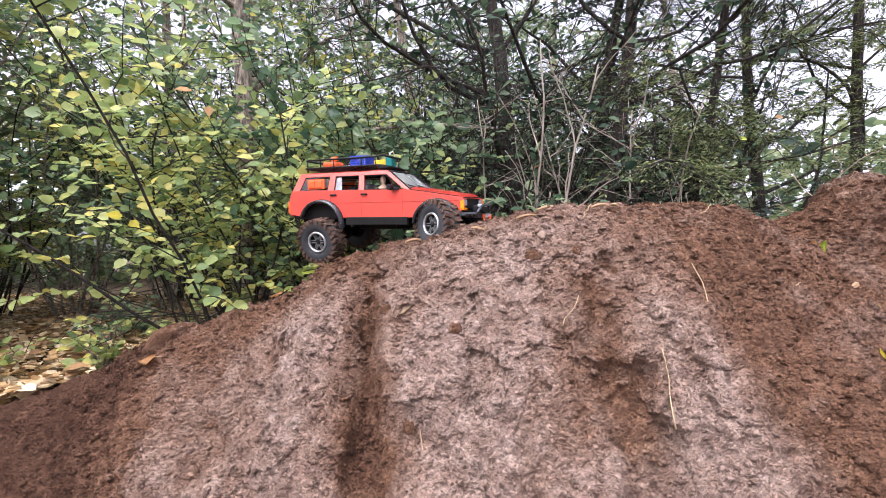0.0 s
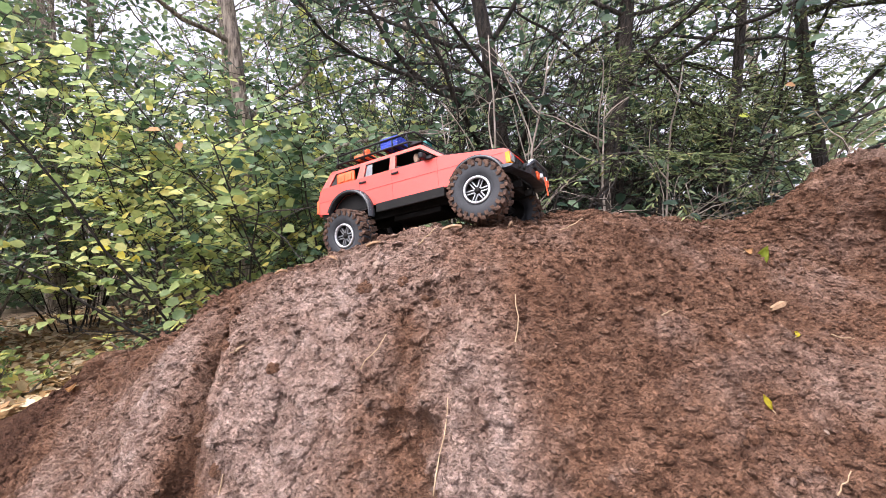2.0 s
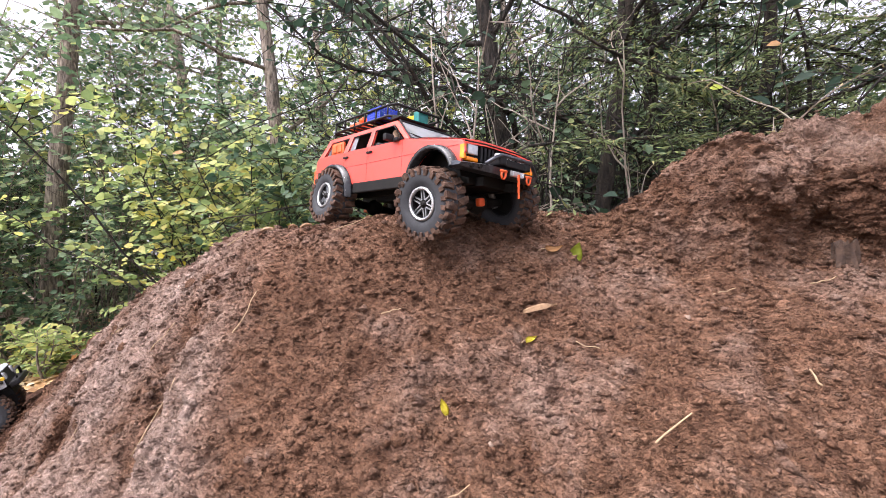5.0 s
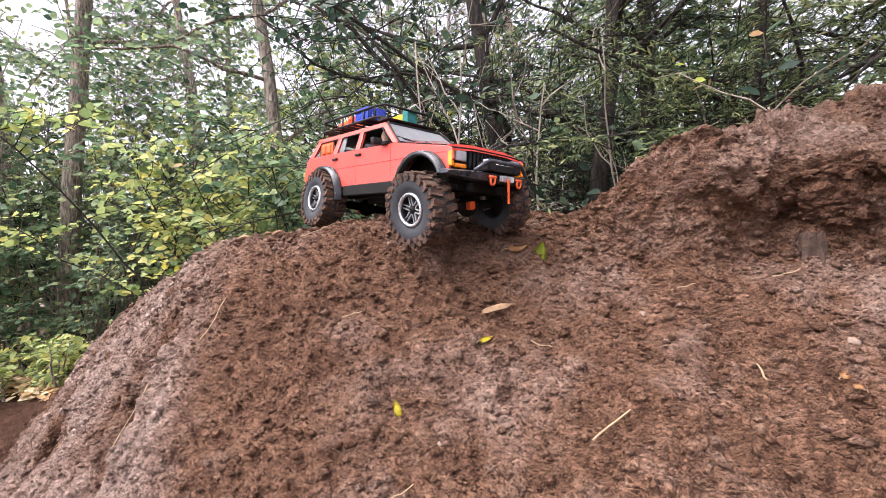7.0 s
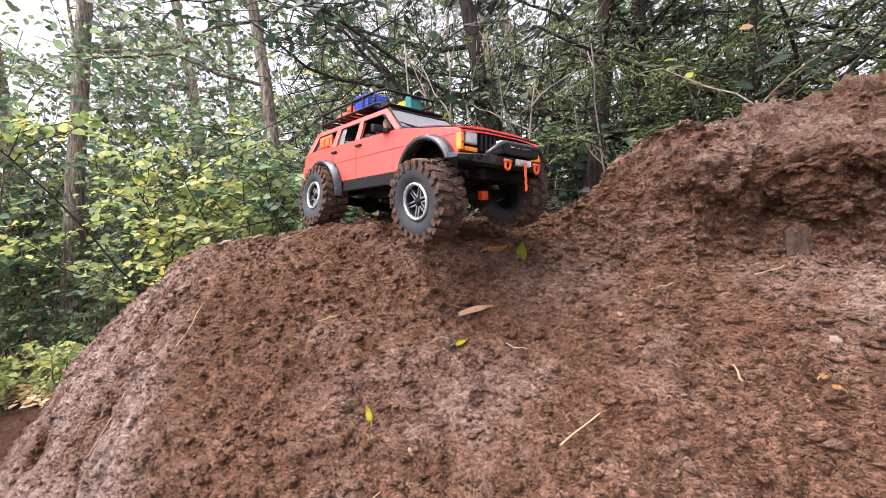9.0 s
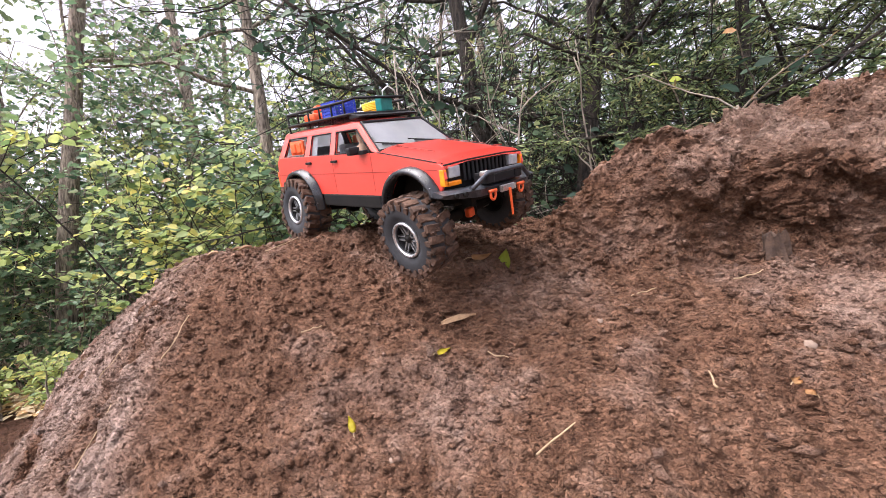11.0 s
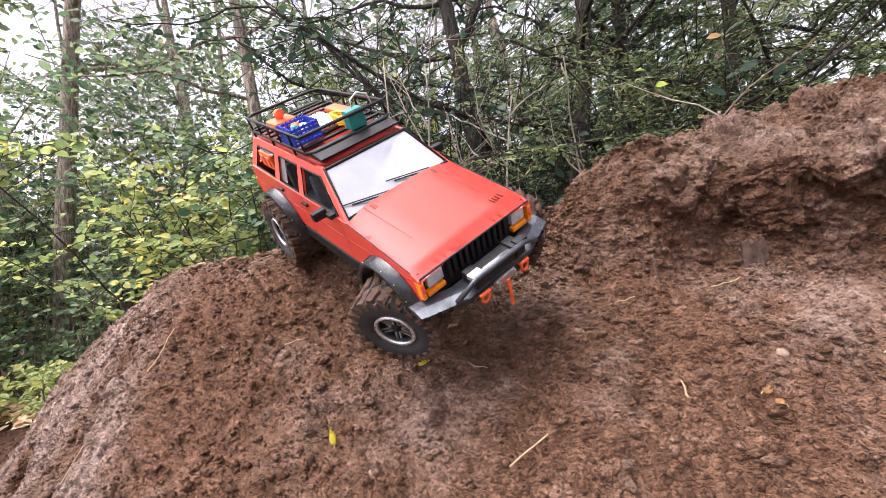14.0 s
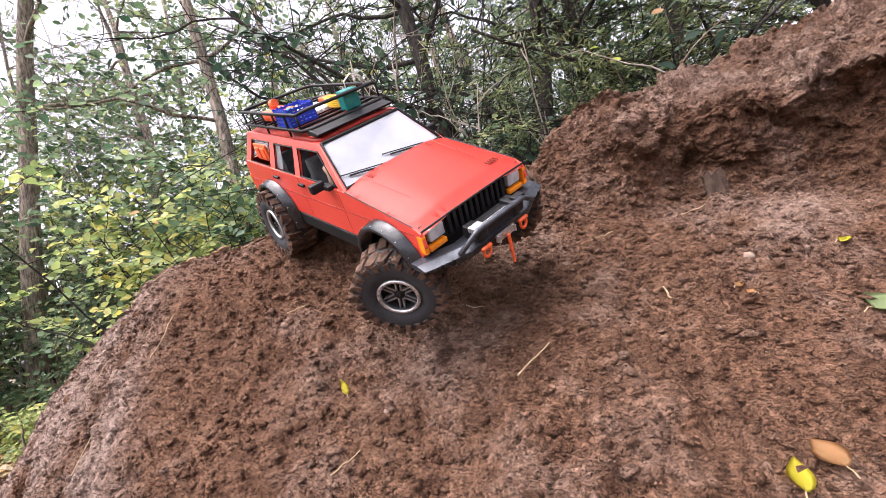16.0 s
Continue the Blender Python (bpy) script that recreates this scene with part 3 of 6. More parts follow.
def bush(seed, x, y, height, spread, stems, twigs, size, leaf_mat, label, per_twig=9, z=-0.03, bare=0.2, width=0.62, wood_mat=None, lean=(0, 0), twig_length=0.30, thick=0.006, tangle=0):
    rng = np.random.RandomState(seed)
    top = empty("bush", pose(0, 0, 0))
    leaves, wood = Leaves(), Wood()
    for _ in range(stems):
        a = rng.rand() * 6.283
        d = np.array([math.cos(a) * spread + lean[0], math.sin(a) * spread + lean[1], 1.0])
        h = height * (0.65 + 0.5 * rng.rand())
        pts = wander(rng, (x + 0.12 * math.cos(a) * rng.rand(), y + 0.12 * math.sin(a), z), d, h, 9, 0.11, 0.02)
        r = thick * (1 + rng.rand())
        wood.add(pts, r, 0.0022, 4)
        for _ in range(twigs):
            t = bare + (1 - bare) * rng.rand() ** 0.8
            k = min(int(t * 9), 8)
            q = pts[k] + (pts[k + 1] - pts[k]) * rng.rand()
            b = rng.rand() * 6.283
            dd = np.array([math.cos(b), math.sin(b), 0.35 + 0.4 * rng.rand()])
            leafy_twig(rng, leaves, wood, q, dd, twig_length * (0.6 + 0.8 * rng.rand()), size, per_twig, width=width)
        for _ in range(tangle):
            k = rng.randint(1, 8)
            bare_twig(rng, wood, pts[k], height * 0.4, 0.0032)
    wood.build("stem", wood_mat or M_BARK, top)
    leaves.build("foliage", leaf_mat, top)
    return tagged(top, label, "bush", "bushes behind the mound")


def tree(seed, x, y, height, radius, leaf_mat, label, wood_mat=None, limbs=12, clump=26, size=0.07, first=0.35, lean=(0, 0), limb_length=1.3, trunk_jitter=0.03, width=0.6, spray=False, z=-0.05, bare=0.0):
    rng = np.random.RandomState(seed)
    top = empty("tree", pose(0, 0, 0))
    leaves, wood, bole = Leaves(), Wood(), Wood()
    pts = wander(rng, (x, y, z), (lean[0], lean[1], 1), height, 14, trunk_jitter, 0.01)
    bole.add(pts, radius, radius * 0.25, 14)
    for i in range(limbs):
        t = first + (1 - first) * (i + rng.rand()) / limbs
        k = min(int(t * 14), 13)
        a = rng.rand() * 6.283
        d = np.array([math.cos(a), math.sin(a), 0.25 + 0.3 * rng.rand()])
        length = limb_length * (1.15 - 0.5 * t) * (0.7 + 0.6 * rng.rand())
        q = wander(rng, pts[k], d, length, 8, 0.17, 0.0)
        rr = radius * (0.36 - 0.2 * t)
        wood.add(q, rr, 0.004, 5)
        for j in range(clump):
            s = 0.2 + 0.8 * rng.rand()
            kk = min(int(s * 8), 7)
            b = rng.rand() * 6.283
            dd = np.array([math.cos(b), math.sin(b), rng.normal(0.1, 0.4)])
            p0 = q[kk] + (q[kk + 1] - q[kk]) * rng.rand()
            if spray:
                cedar_spray(rng, leaves, wood, p0, dd, size, 0.30 * (0.5 + rng.rand()))
            elif rng.rand() < bare:
                bare_twig(rng, wood, p0, 0.5, 0.0042)
            else:
                leafy_twig(rng, leaves, wood, p0, dd, 0.42 * (0.5 + rng.rand()), size, 9, 0.003, width=width)
    bole.build("trunk", wood_mat or M_BARK, top)
    wood.build("limb", wood_mat or M_BARK, top)
    leaves.build("crown", leaf_mat, top, spray)
    return tagged(top, label, "tree")


def bare_sapling(seed, x, y, height, thick, label, lean=(0, 0), z=0.3, forks=7, mat=None):
    rng = np.random.RandomState(seed)
    top = empty("sapling", pose(0, 0, 0))
    wood = Wood()
    pts = wander(rng, (x, y, z), (lean[0], lean[1], 1), height, 9, 0.07, 0.01)
    wood.add(pts, thick, thick * 0.3, 6)
    for _ in range(forks):
        k = rng.randint(2, 9)
        d = np.array([rng.normal(0, 0.7), rng.normal(0, 0.4), 0.7])
        q = wander(rng, pts[k], d, height * 0.35 * (0.5 + rng.rand()), 6, 0.16, 0.02)
        wood.add(q, thick * 0.5, thick * 0.15, 5)
        for _ in range(3):
            j = rng.randint(1, 6)
            wood.add(wander(rng, q[j], q[j] - q[j - 1] + rng.normal(0, 0.03, 3), 0.16, 4, 0.2), thick * 0.22, thick * 0.1, 4)
    wood.build("stem", mat or M_TWIG, top)
    return tagged(top, label, "sapling", "bare saplings")


def sprig(seed, x, y, z, count, size, mat, label):
    """A twig that reaches out of the bushes behind, with a few leaves near its tip."""
    rng = np.random.RandomState(seed)
    top = empty("sprig")
    wood, leaves = Wood(), Leaves()
    a, b = np.array([x + 0.1, y + 0.42, max(z - 0.35, 0.0)]), np.array([x, y, z])
    pts = [a + (b - a) * t + rng.normal(0, 0.012, 3) * (1 - t) + np.array([0, 0, 0.06 * math.sin(3.1 * t)]) for t in np.linspace(0, 1, 8)]
    wood.add(pts, 0.004, 0.0012, 5)
    for i in range(count):
        q = pts[7] + (pts[5] - pts[7]) * (i / max(count, 1)) * 1.1
        leaves.add(q, np.array([1.0 if i % 2 else -1.0, -0.35, -0.25]) + rng.normal(0, 0.35, 3), np.array([0, -0.8, 0.6]) + rng.normal(0, 0.25, 3), size * (0.8 + 0.4 * rng.rand()), 0.72)
    wood.build("stem", M_BARK, top)
    leaves.build("foliage", mat, top)
    return tagged(top, label, "twig", "sprigs behind the mound")


def build_plants():
    lime = "leafy bush with yellow-green autumn leaves"
    green = "leafy bush with broad mid-green leaves"
    dark = "dark thicket of twigs and deep green leaves"
    rng = np.random.RandomState(77)
    # close behind the mound
    for i, (x, y, h, mat, lab) in enumerate(((-0.84, 1.66, 1.25, M_LIME, lime), (-0.66, 1.75, 1.1, M_LIME, lime), (-0.25, 1.8, 0.95, M_GREEN, green), (0.08, 1.85, 0.85, M_GREEN, green), (-1.15, 2.5, 1.6, M_GREEN, green), (-0.5, 2.1, 1.5, M_GREEN, green))):
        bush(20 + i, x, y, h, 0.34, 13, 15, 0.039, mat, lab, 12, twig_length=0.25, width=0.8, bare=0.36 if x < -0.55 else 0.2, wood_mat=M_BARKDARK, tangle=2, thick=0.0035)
    # an arc from the open end of the mound round to the back, taller with distance
    for i in range(1, 11):
        a = radians(176 - 9.5 * i + rng.normal(0, 2))
        r = 3.1 + 0.3 * rng.rand() + (1.5 if 1 <= i <= 4 else 0)
        mat = M_LIME if i in (1, 3, 5, 6) else M_GREEN
        bush(40 + i, 0.9 + r * math.cos(a), 0.35 + r * math.sin(a), 2.0, 0.38, 15, 17, 0.045, mat, lime if mat is M_LIME else green, 13, width=0.78, wood_mat=M_BARKDARK, tangle=2, thick=0.005)
    for i in range(12):
        a = radians(178 - 8.5 * i + rng.normal(0, 2))
        r = 4.1 + 0.5 * rng.rand()
        mat = M_GREEN if i % 3 else M_FAR
        bush(60 + i, 0.9 + r * math.cos(a), 0.3 + r * math.sin(a), 3.0, 0.36, 14, 16, 0.050, mat, green, 12, width=0.75, twig_length=0.42)
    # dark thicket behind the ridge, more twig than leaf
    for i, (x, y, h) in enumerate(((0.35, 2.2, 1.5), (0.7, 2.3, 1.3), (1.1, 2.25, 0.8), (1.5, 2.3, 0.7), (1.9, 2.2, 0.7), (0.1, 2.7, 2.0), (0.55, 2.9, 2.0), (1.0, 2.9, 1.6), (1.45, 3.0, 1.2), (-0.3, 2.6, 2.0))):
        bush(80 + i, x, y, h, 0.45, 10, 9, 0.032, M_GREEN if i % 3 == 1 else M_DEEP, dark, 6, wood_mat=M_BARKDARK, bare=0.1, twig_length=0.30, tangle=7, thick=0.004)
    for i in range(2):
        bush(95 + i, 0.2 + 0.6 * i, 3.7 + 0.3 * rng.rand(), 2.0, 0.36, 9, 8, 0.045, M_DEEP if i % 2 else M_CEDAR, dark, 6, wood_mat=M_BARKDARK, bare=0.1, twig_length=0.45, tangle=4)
    # herbs at the open end
    for i, (x, y) in enumerate(((-1.62, 1.28), (-1.8, 1.05), (-1.95, 1.35))):
        bush(180 + i, x, y, 0.30, 0.5, 10, 6, 0.04, M_LIME, "low bright green herb growing out of fallen leaves", 6, bare=0.2, twig_length=0.09)
    # leafy bushes at the foot of the leaning tree
    for i, (x, y, h) in enumerate(((-2.35, 1.42, 1.1), (-2.7, 1.05, 1.2))):
        bush(170 + i, x, y, h, 0.36, 11, 14, 0.040, M_GREEN, green, 11, twig_length=0.25, width=0.8, bare=0.12, thick=0.004)
    # thin bare trees that stand against the sky
    for i, (x, y) in enumerate(((-3.6, 3.1), (-2.5, 4.0), (-4.4, 2.3), (-1.4, 4.6))):
        tree(330 + i, x, y, 5.5, 0.035, M_FAR, "thin leafless tree with a mesh of fine grey twigs", M_BARK, limbs=20, first=0.2, lean=(0.04 * (i - 1), 0), limb_length=1.6, clump=11, size=0.06, bare=0.93, trunk_jitter=0.05)
    # dry shrub behind the saddle
    bush(121, 1.22, 1.72, 0.55, 0.5, 9, 12, 0.022, M_DRYSPRAY, "low olive-brown twiggy shrub", 12, z=0.2, wood_mat=M_TWIG, width=0.2, thick=0.002, twig_length=0.2, tangle=2)
    # odd bright leaves that stand out of the bushes
    sprig(150, -1.01, 1.32, 0.60, 6, 0.04, M_YELLOW, "twig with a row of bright yellow leaves")
    sprig(151, -0.88, 1.35, 0.52, 5, 0.036, M_LIME, "twig with a few yellow-green leaves")
    sprig(152, -0.815, 1.36, 1.01, 2, 0.05, M_LEAFBROWN, "twig with an orange-brown dead leaf")
    sprig(153, -0.42, 1.40, 0.44, 6, 0.05, M_LEAFGREEN, "twig with fresh green leaves low behind the ridge")
    sprig(154, 1.12, 1.54, 0.95, 2, 0.03, M_LEAFGREEN, "twig with a few bright leaves")
    sprig(155, 1.30, 1.60, 1.0, 1, 0.03, M_LEAFBROWN, "twig with an orange-brown dead leaf")
    sprig(156, 0.36, 1.50, 0.80, 1, 0.05, M_LEAFBROWN, "twig with a single tan leaf")
    sprig(157, 0.20, 1.42, 0.58, 9, 0.062, M_GREEN, "twig with broad green leaves behind the ridge")
    sprig(158, 0.10, 1.45, 0.55, 9, 0.062, M_GREEN, "twig with broad green leaves behind the ridge")
    # trees
    tree(101, -2.85, 1.62, 6.5, 0.068, M_FAR, "tall grey-barked tree with a leaning trunk", limbs=9, first=0.35, lean=(0.05, 0), size=0.07, clump=14)
    tree(102, -0.92, 1.95, 6.0, 0.045, M_GREEN, "tall grey-barked tree with ivy-like green leaves", limbs=16, first=0.16, lean=(-0.05, 0), size=0.06, clump=12, limb_length=1.0)
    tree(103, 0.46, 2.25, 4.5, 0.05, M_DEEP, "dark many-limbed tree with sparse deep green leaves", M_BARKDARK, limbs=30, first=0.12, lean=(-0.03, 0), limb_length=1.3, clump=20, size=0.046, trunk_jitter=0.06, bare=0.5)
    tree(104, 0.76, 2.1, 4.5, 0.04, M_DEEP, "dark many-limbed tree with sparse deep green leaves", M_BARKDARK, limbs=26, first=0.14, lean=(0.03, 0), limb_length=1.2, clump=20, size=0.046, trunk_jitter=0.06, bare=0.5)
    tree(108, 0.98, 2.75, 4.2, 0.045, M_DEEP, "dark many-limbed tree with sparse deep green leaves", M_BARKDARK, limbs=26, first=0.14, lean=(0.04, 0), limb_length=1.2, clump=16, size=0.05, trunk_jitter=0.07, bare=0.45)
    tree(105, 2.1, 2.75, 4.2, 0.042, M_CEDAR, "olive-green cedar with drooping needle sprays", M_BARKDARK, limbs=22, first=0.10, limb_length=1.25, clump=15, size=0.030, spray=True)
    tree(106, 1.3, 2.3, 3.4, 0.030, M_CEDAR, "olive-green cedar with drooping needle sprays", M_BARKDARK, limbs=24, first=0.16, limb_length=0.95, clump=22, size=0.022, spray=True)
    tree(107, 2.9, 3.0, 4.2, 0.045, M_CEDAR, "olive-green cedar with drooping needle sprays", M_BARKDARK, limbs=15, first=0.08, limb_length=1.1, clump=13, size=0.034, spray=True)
    for i in range(12):
        rg = np.random.RandomState(300 + i)
        a = radians(180 - 10.0 * i + rg.normal(0, 3))
        r = 5.6 + 2.0 * rg.rand()
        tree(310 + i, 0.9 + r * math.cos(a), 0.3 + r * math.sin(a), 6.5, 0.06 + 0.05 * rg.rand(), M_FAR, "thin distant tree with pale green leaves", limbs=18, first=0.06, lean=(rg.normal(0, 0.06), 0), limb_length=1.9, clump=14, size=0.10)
    # bare saplings on the far edge of the mound
    for seed, x, y, h, r, lean, forks in ((201, 0.33, 1.55, 0.95, 0.0065, 0.02, 7), (202, 0.42, 1.53, 0.85, 0.0065, 0.10, 7), (203, 0.72, 1.53, 0.75, 0.006, -0.06, 4), (204, 0.17, 1.6, 0.8, 0.006, 0.0, 4), (205, 0.55, 1.7, 0.9, 0.005, -0.15, 8), (206, 0.9, 1.7, 0.8, 0.005, 0.1, 8)):
        bare_sapling(seed, x, y, h, r, "bare grey sapling with thin forks", (lean, 0), forks=forks)
    # far hedge that closes the view between the trunks
    rg = np.random.RandomState(9)
    hedge = Leaves()
    for _ in range(13000):
        a = radians(rg.uniform(40, 185))
        r = rg.uniform(8.0, 11.0)
        z = 2.6 * rg.rand() ** 1.3
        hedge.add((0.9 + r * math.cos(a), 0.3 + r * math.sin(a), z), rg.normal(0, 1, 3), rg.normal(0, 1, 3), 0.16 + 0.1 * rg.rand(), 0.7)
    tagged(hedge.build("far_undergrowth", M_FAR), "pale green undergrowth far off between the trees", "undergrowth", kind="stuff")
    # leaf litter
    rg = np.random.RandomState(5)
    litter = Leaves()
    for _ in range(32000):
        x, y = rg.uniform(-4.6, -0.5), rg.uniform(0.6, 4.2)
        lie = mound_height(np.array([x]), np.array([y]))[0][0] if x > -2.4 and y < 2.2 else -0.02
        if lie > 0.10 or y < (1.05 if x > -2.0 else 0.6):
            continue
        litter.add((x, y, max(lie, 0.0) + 0.014 + 0.03 * rg.rand()), (rg.normal(), rg.normal(), rg.normal(0, 0.2)), (rg.normal(0, 0.35), rg.normal(0, 0.35), 1), 0.032 + 0.028 * rg.rand(), 0.75)
    tagged(litter.build("leaf_litter", M_LITTER), "tan and yellow fallen leaves on the forest floor", "leaf litter", kind="stuff")
    # herbs among the litter
    for i, (x, y) in enumerate(((-1.75, 2.25), (-2.2, 1.15), (-2.6, 1.3), (-1.25, 1.75), (-2.6, 1.7))):
        bush(140 + i, x, y, 0.28, 0.5, 9, 5, 0.04, M_LIME if i % 2 else M_GREEN, "low green herb growing out of fallen leaves", 6, bare=0.25, twig_length=0.09)


build_plants()


# ---- the model car ----
FX, RX, TRACK, TYRE = 0.174, -0.134, 0.092, 0.056


def lean_in(z):
    """How far the car's side leans in above the waist."""
    return 0.0 if z < 0.166 else (z - 0.166) * 0.42


def arc(cx, cz, r, a0, a1, n):
    return [(cx + r * math.cos(radians(a0 + (a1 - a0) * i / n)), cz + r * math.sin(radians(a0 + (a1 - a0) * i / n))) for i in range(n + 1)]


def wheel_thing(parent, side):
    """A wheel about its own y axis; side: the sign of y on which it shows its face."""
    hub = new("wheel")
    hub.parent = parent
    o = side
    prof = [(0.0245, -0.017), (0.029, -0.0205), (0.036, -0.0235), (0.045, -0.0225), (0.0528, -0.020), (0.0542, 0.0), (0.0528, 0.020), (0.045, 0.0225), (0.036, 0.0235), (0.029, 0.0205), (0.0245, 0.017)]
    tyre = part("tyre", lathe(bmesh.new(), prof, 40), M_RUBBER, hub, "dusty black rubber tyre", True)
    bm = bmesh.new()
    n = 22
    for k in range(n):
        for s in (-1, 1):
            a = 2 * math.pi * (k + (0.5 if s > 0 else 0)) / n
            m = Matrix.Rotation(-a, 4, "Y")
            y0, y1 = (0.002, 0.0235) if s > 0 else (-0.0235, -0.002)
            box(bm, 0.049, TYRE + 0.0006 * math.sin(k * 2.3), y0, y1, -0.0052, 0.0052, 0.0011, m @ Matrix.Rotation(0.22 * s, 4, "X"))
            # shoulder lug
            ys = 0.0245 * s
            box(bm, 0.043, 0.0515, min(ys, ys - 0.004 * s), max(ys, ys - 0.004 * s), -0.0035, 0.0035, 0.0008, m)
    bmesh.ops.subdivide_edges(bm, edges=[e for e in bm.edges if e.calc_length() > 0.007], cuts=1)
    for v in bm.verts:
        v.co += v.co.normalized() * (0.0026 * noise.noise(v.co * 150) + 0.0014 * noise.noise(v.co * 420)) + Vector((0, 0.0012 * noise.noise(v.co * 200 + Vector((9, 3, 1))), 0))
    rng = np.random.RandomState(8)
    for k in range(90):
        a, yy = rng.rand() * 6.283, rng.uniform(-0.021, 0.021)
        r = rng.uniform(0.0022, 0.0055)
        g = bmesh.ops.create_icosphere(bm, subdivisions=1, radius=r, matrix=Matrix.Translation((0.0530 * math.cos(a), yy, 0.0530 * math.sin(a))))
        for v in g["verts"]:
            v.co += Vector((noise.noise(v.co * 300), noise.noise(v.co * 300 + Vector((5, 5, 5))), noise.noise(v.co * 300 + Vector((2, 8, 1))))) * r * 0.7
    part("tread", bm, M_MUD, tyre, "chunky tread caked with brown mud")
    ring = [(0.0195, 0.011 * o), (0.0235, 0.0175 * o), (0.0255, 0.0195 * o), (0.0255, 0.0145 * o), (0.0245, -0.017 * o), (0.0225, -0.017 * o), (0.0215, 0.008 * o)]
    rim = part("rim", lathe(bmesh.new(), ring, 36), M_BLACK, hub, "black beadlock wheel rim", True)
    part("beadlock_ring", lathe(bmesh.new(), [(0.0213, 0.0165 * o), (0.0213, 0.0205 * o), (0.0230, 0.0218 * o), (0.0255, 0.0212 * o), (0.0262, 0.0175 * o)], 40), M_SILVER, rim, "bright machined aluminium ring", True)
    bm = bmesh.new()
    for k in range(6):
        m = Matrix.Rotation(2 * math.pi * k / 6, 4, "Y")
        for off in (-0.0035, 0.0035):
            box(bm, 0.005, 0.0218, min(0.010 * o, 0.0150 * o), max(0.010 * o, 0.0150 * o), off * 0.75 - 0.0012, off * 0.75 + 0.0012, 0.0006, m)
    part("spoke", bm, M_GREY, rim, "dark grey split spokes")
    bm = bmesh.new()
    lathe(bm, [(0.0003, 0.008 * o), (0.0003, 0.0185 * o), (0.003, 0.0185 * o), (0.0035, 0.0165 * o), (0.0062, 0.0155 * o), (0.0062, 0.008 * o)], 20)
    part("hub_cap", bm, M_CHASSIS, rim, "small dark hub cap", True)
    for k in range(18):
        a = 2 * math.pi * k / 18
        b2 = bmesh.new()
        bmesh.ops.create_cone(b2, cap_ends=True, segments=6, radius1=0.0009, radius2=0.0009, depth=0.001, matrix=Matrix.Translation((0.0234 * math.cos(a), 0.0219 * o, 0.0234 * math.sin(a))) @ Matrix.Rotation(radians(90), 4, "X"))
        if k == 0:
            bolt = part("bolt", b2, M_GREY, rim)
            first = bolt.data
        else:
            b2.free()
            again = new("bolt", first)
            again.parent = rim
            again.matrix_basis = Matrix.Rotation(-a, 4, "Y")
    part("disc", lathe(bmesh.new(), [(0.0003, 0.004 * o), (0.0003, 0.009 * o), (0.023, 0.009 * o), (0.023, 0.004 * o)], 24), M_CHASSIS, rim)
    return hub


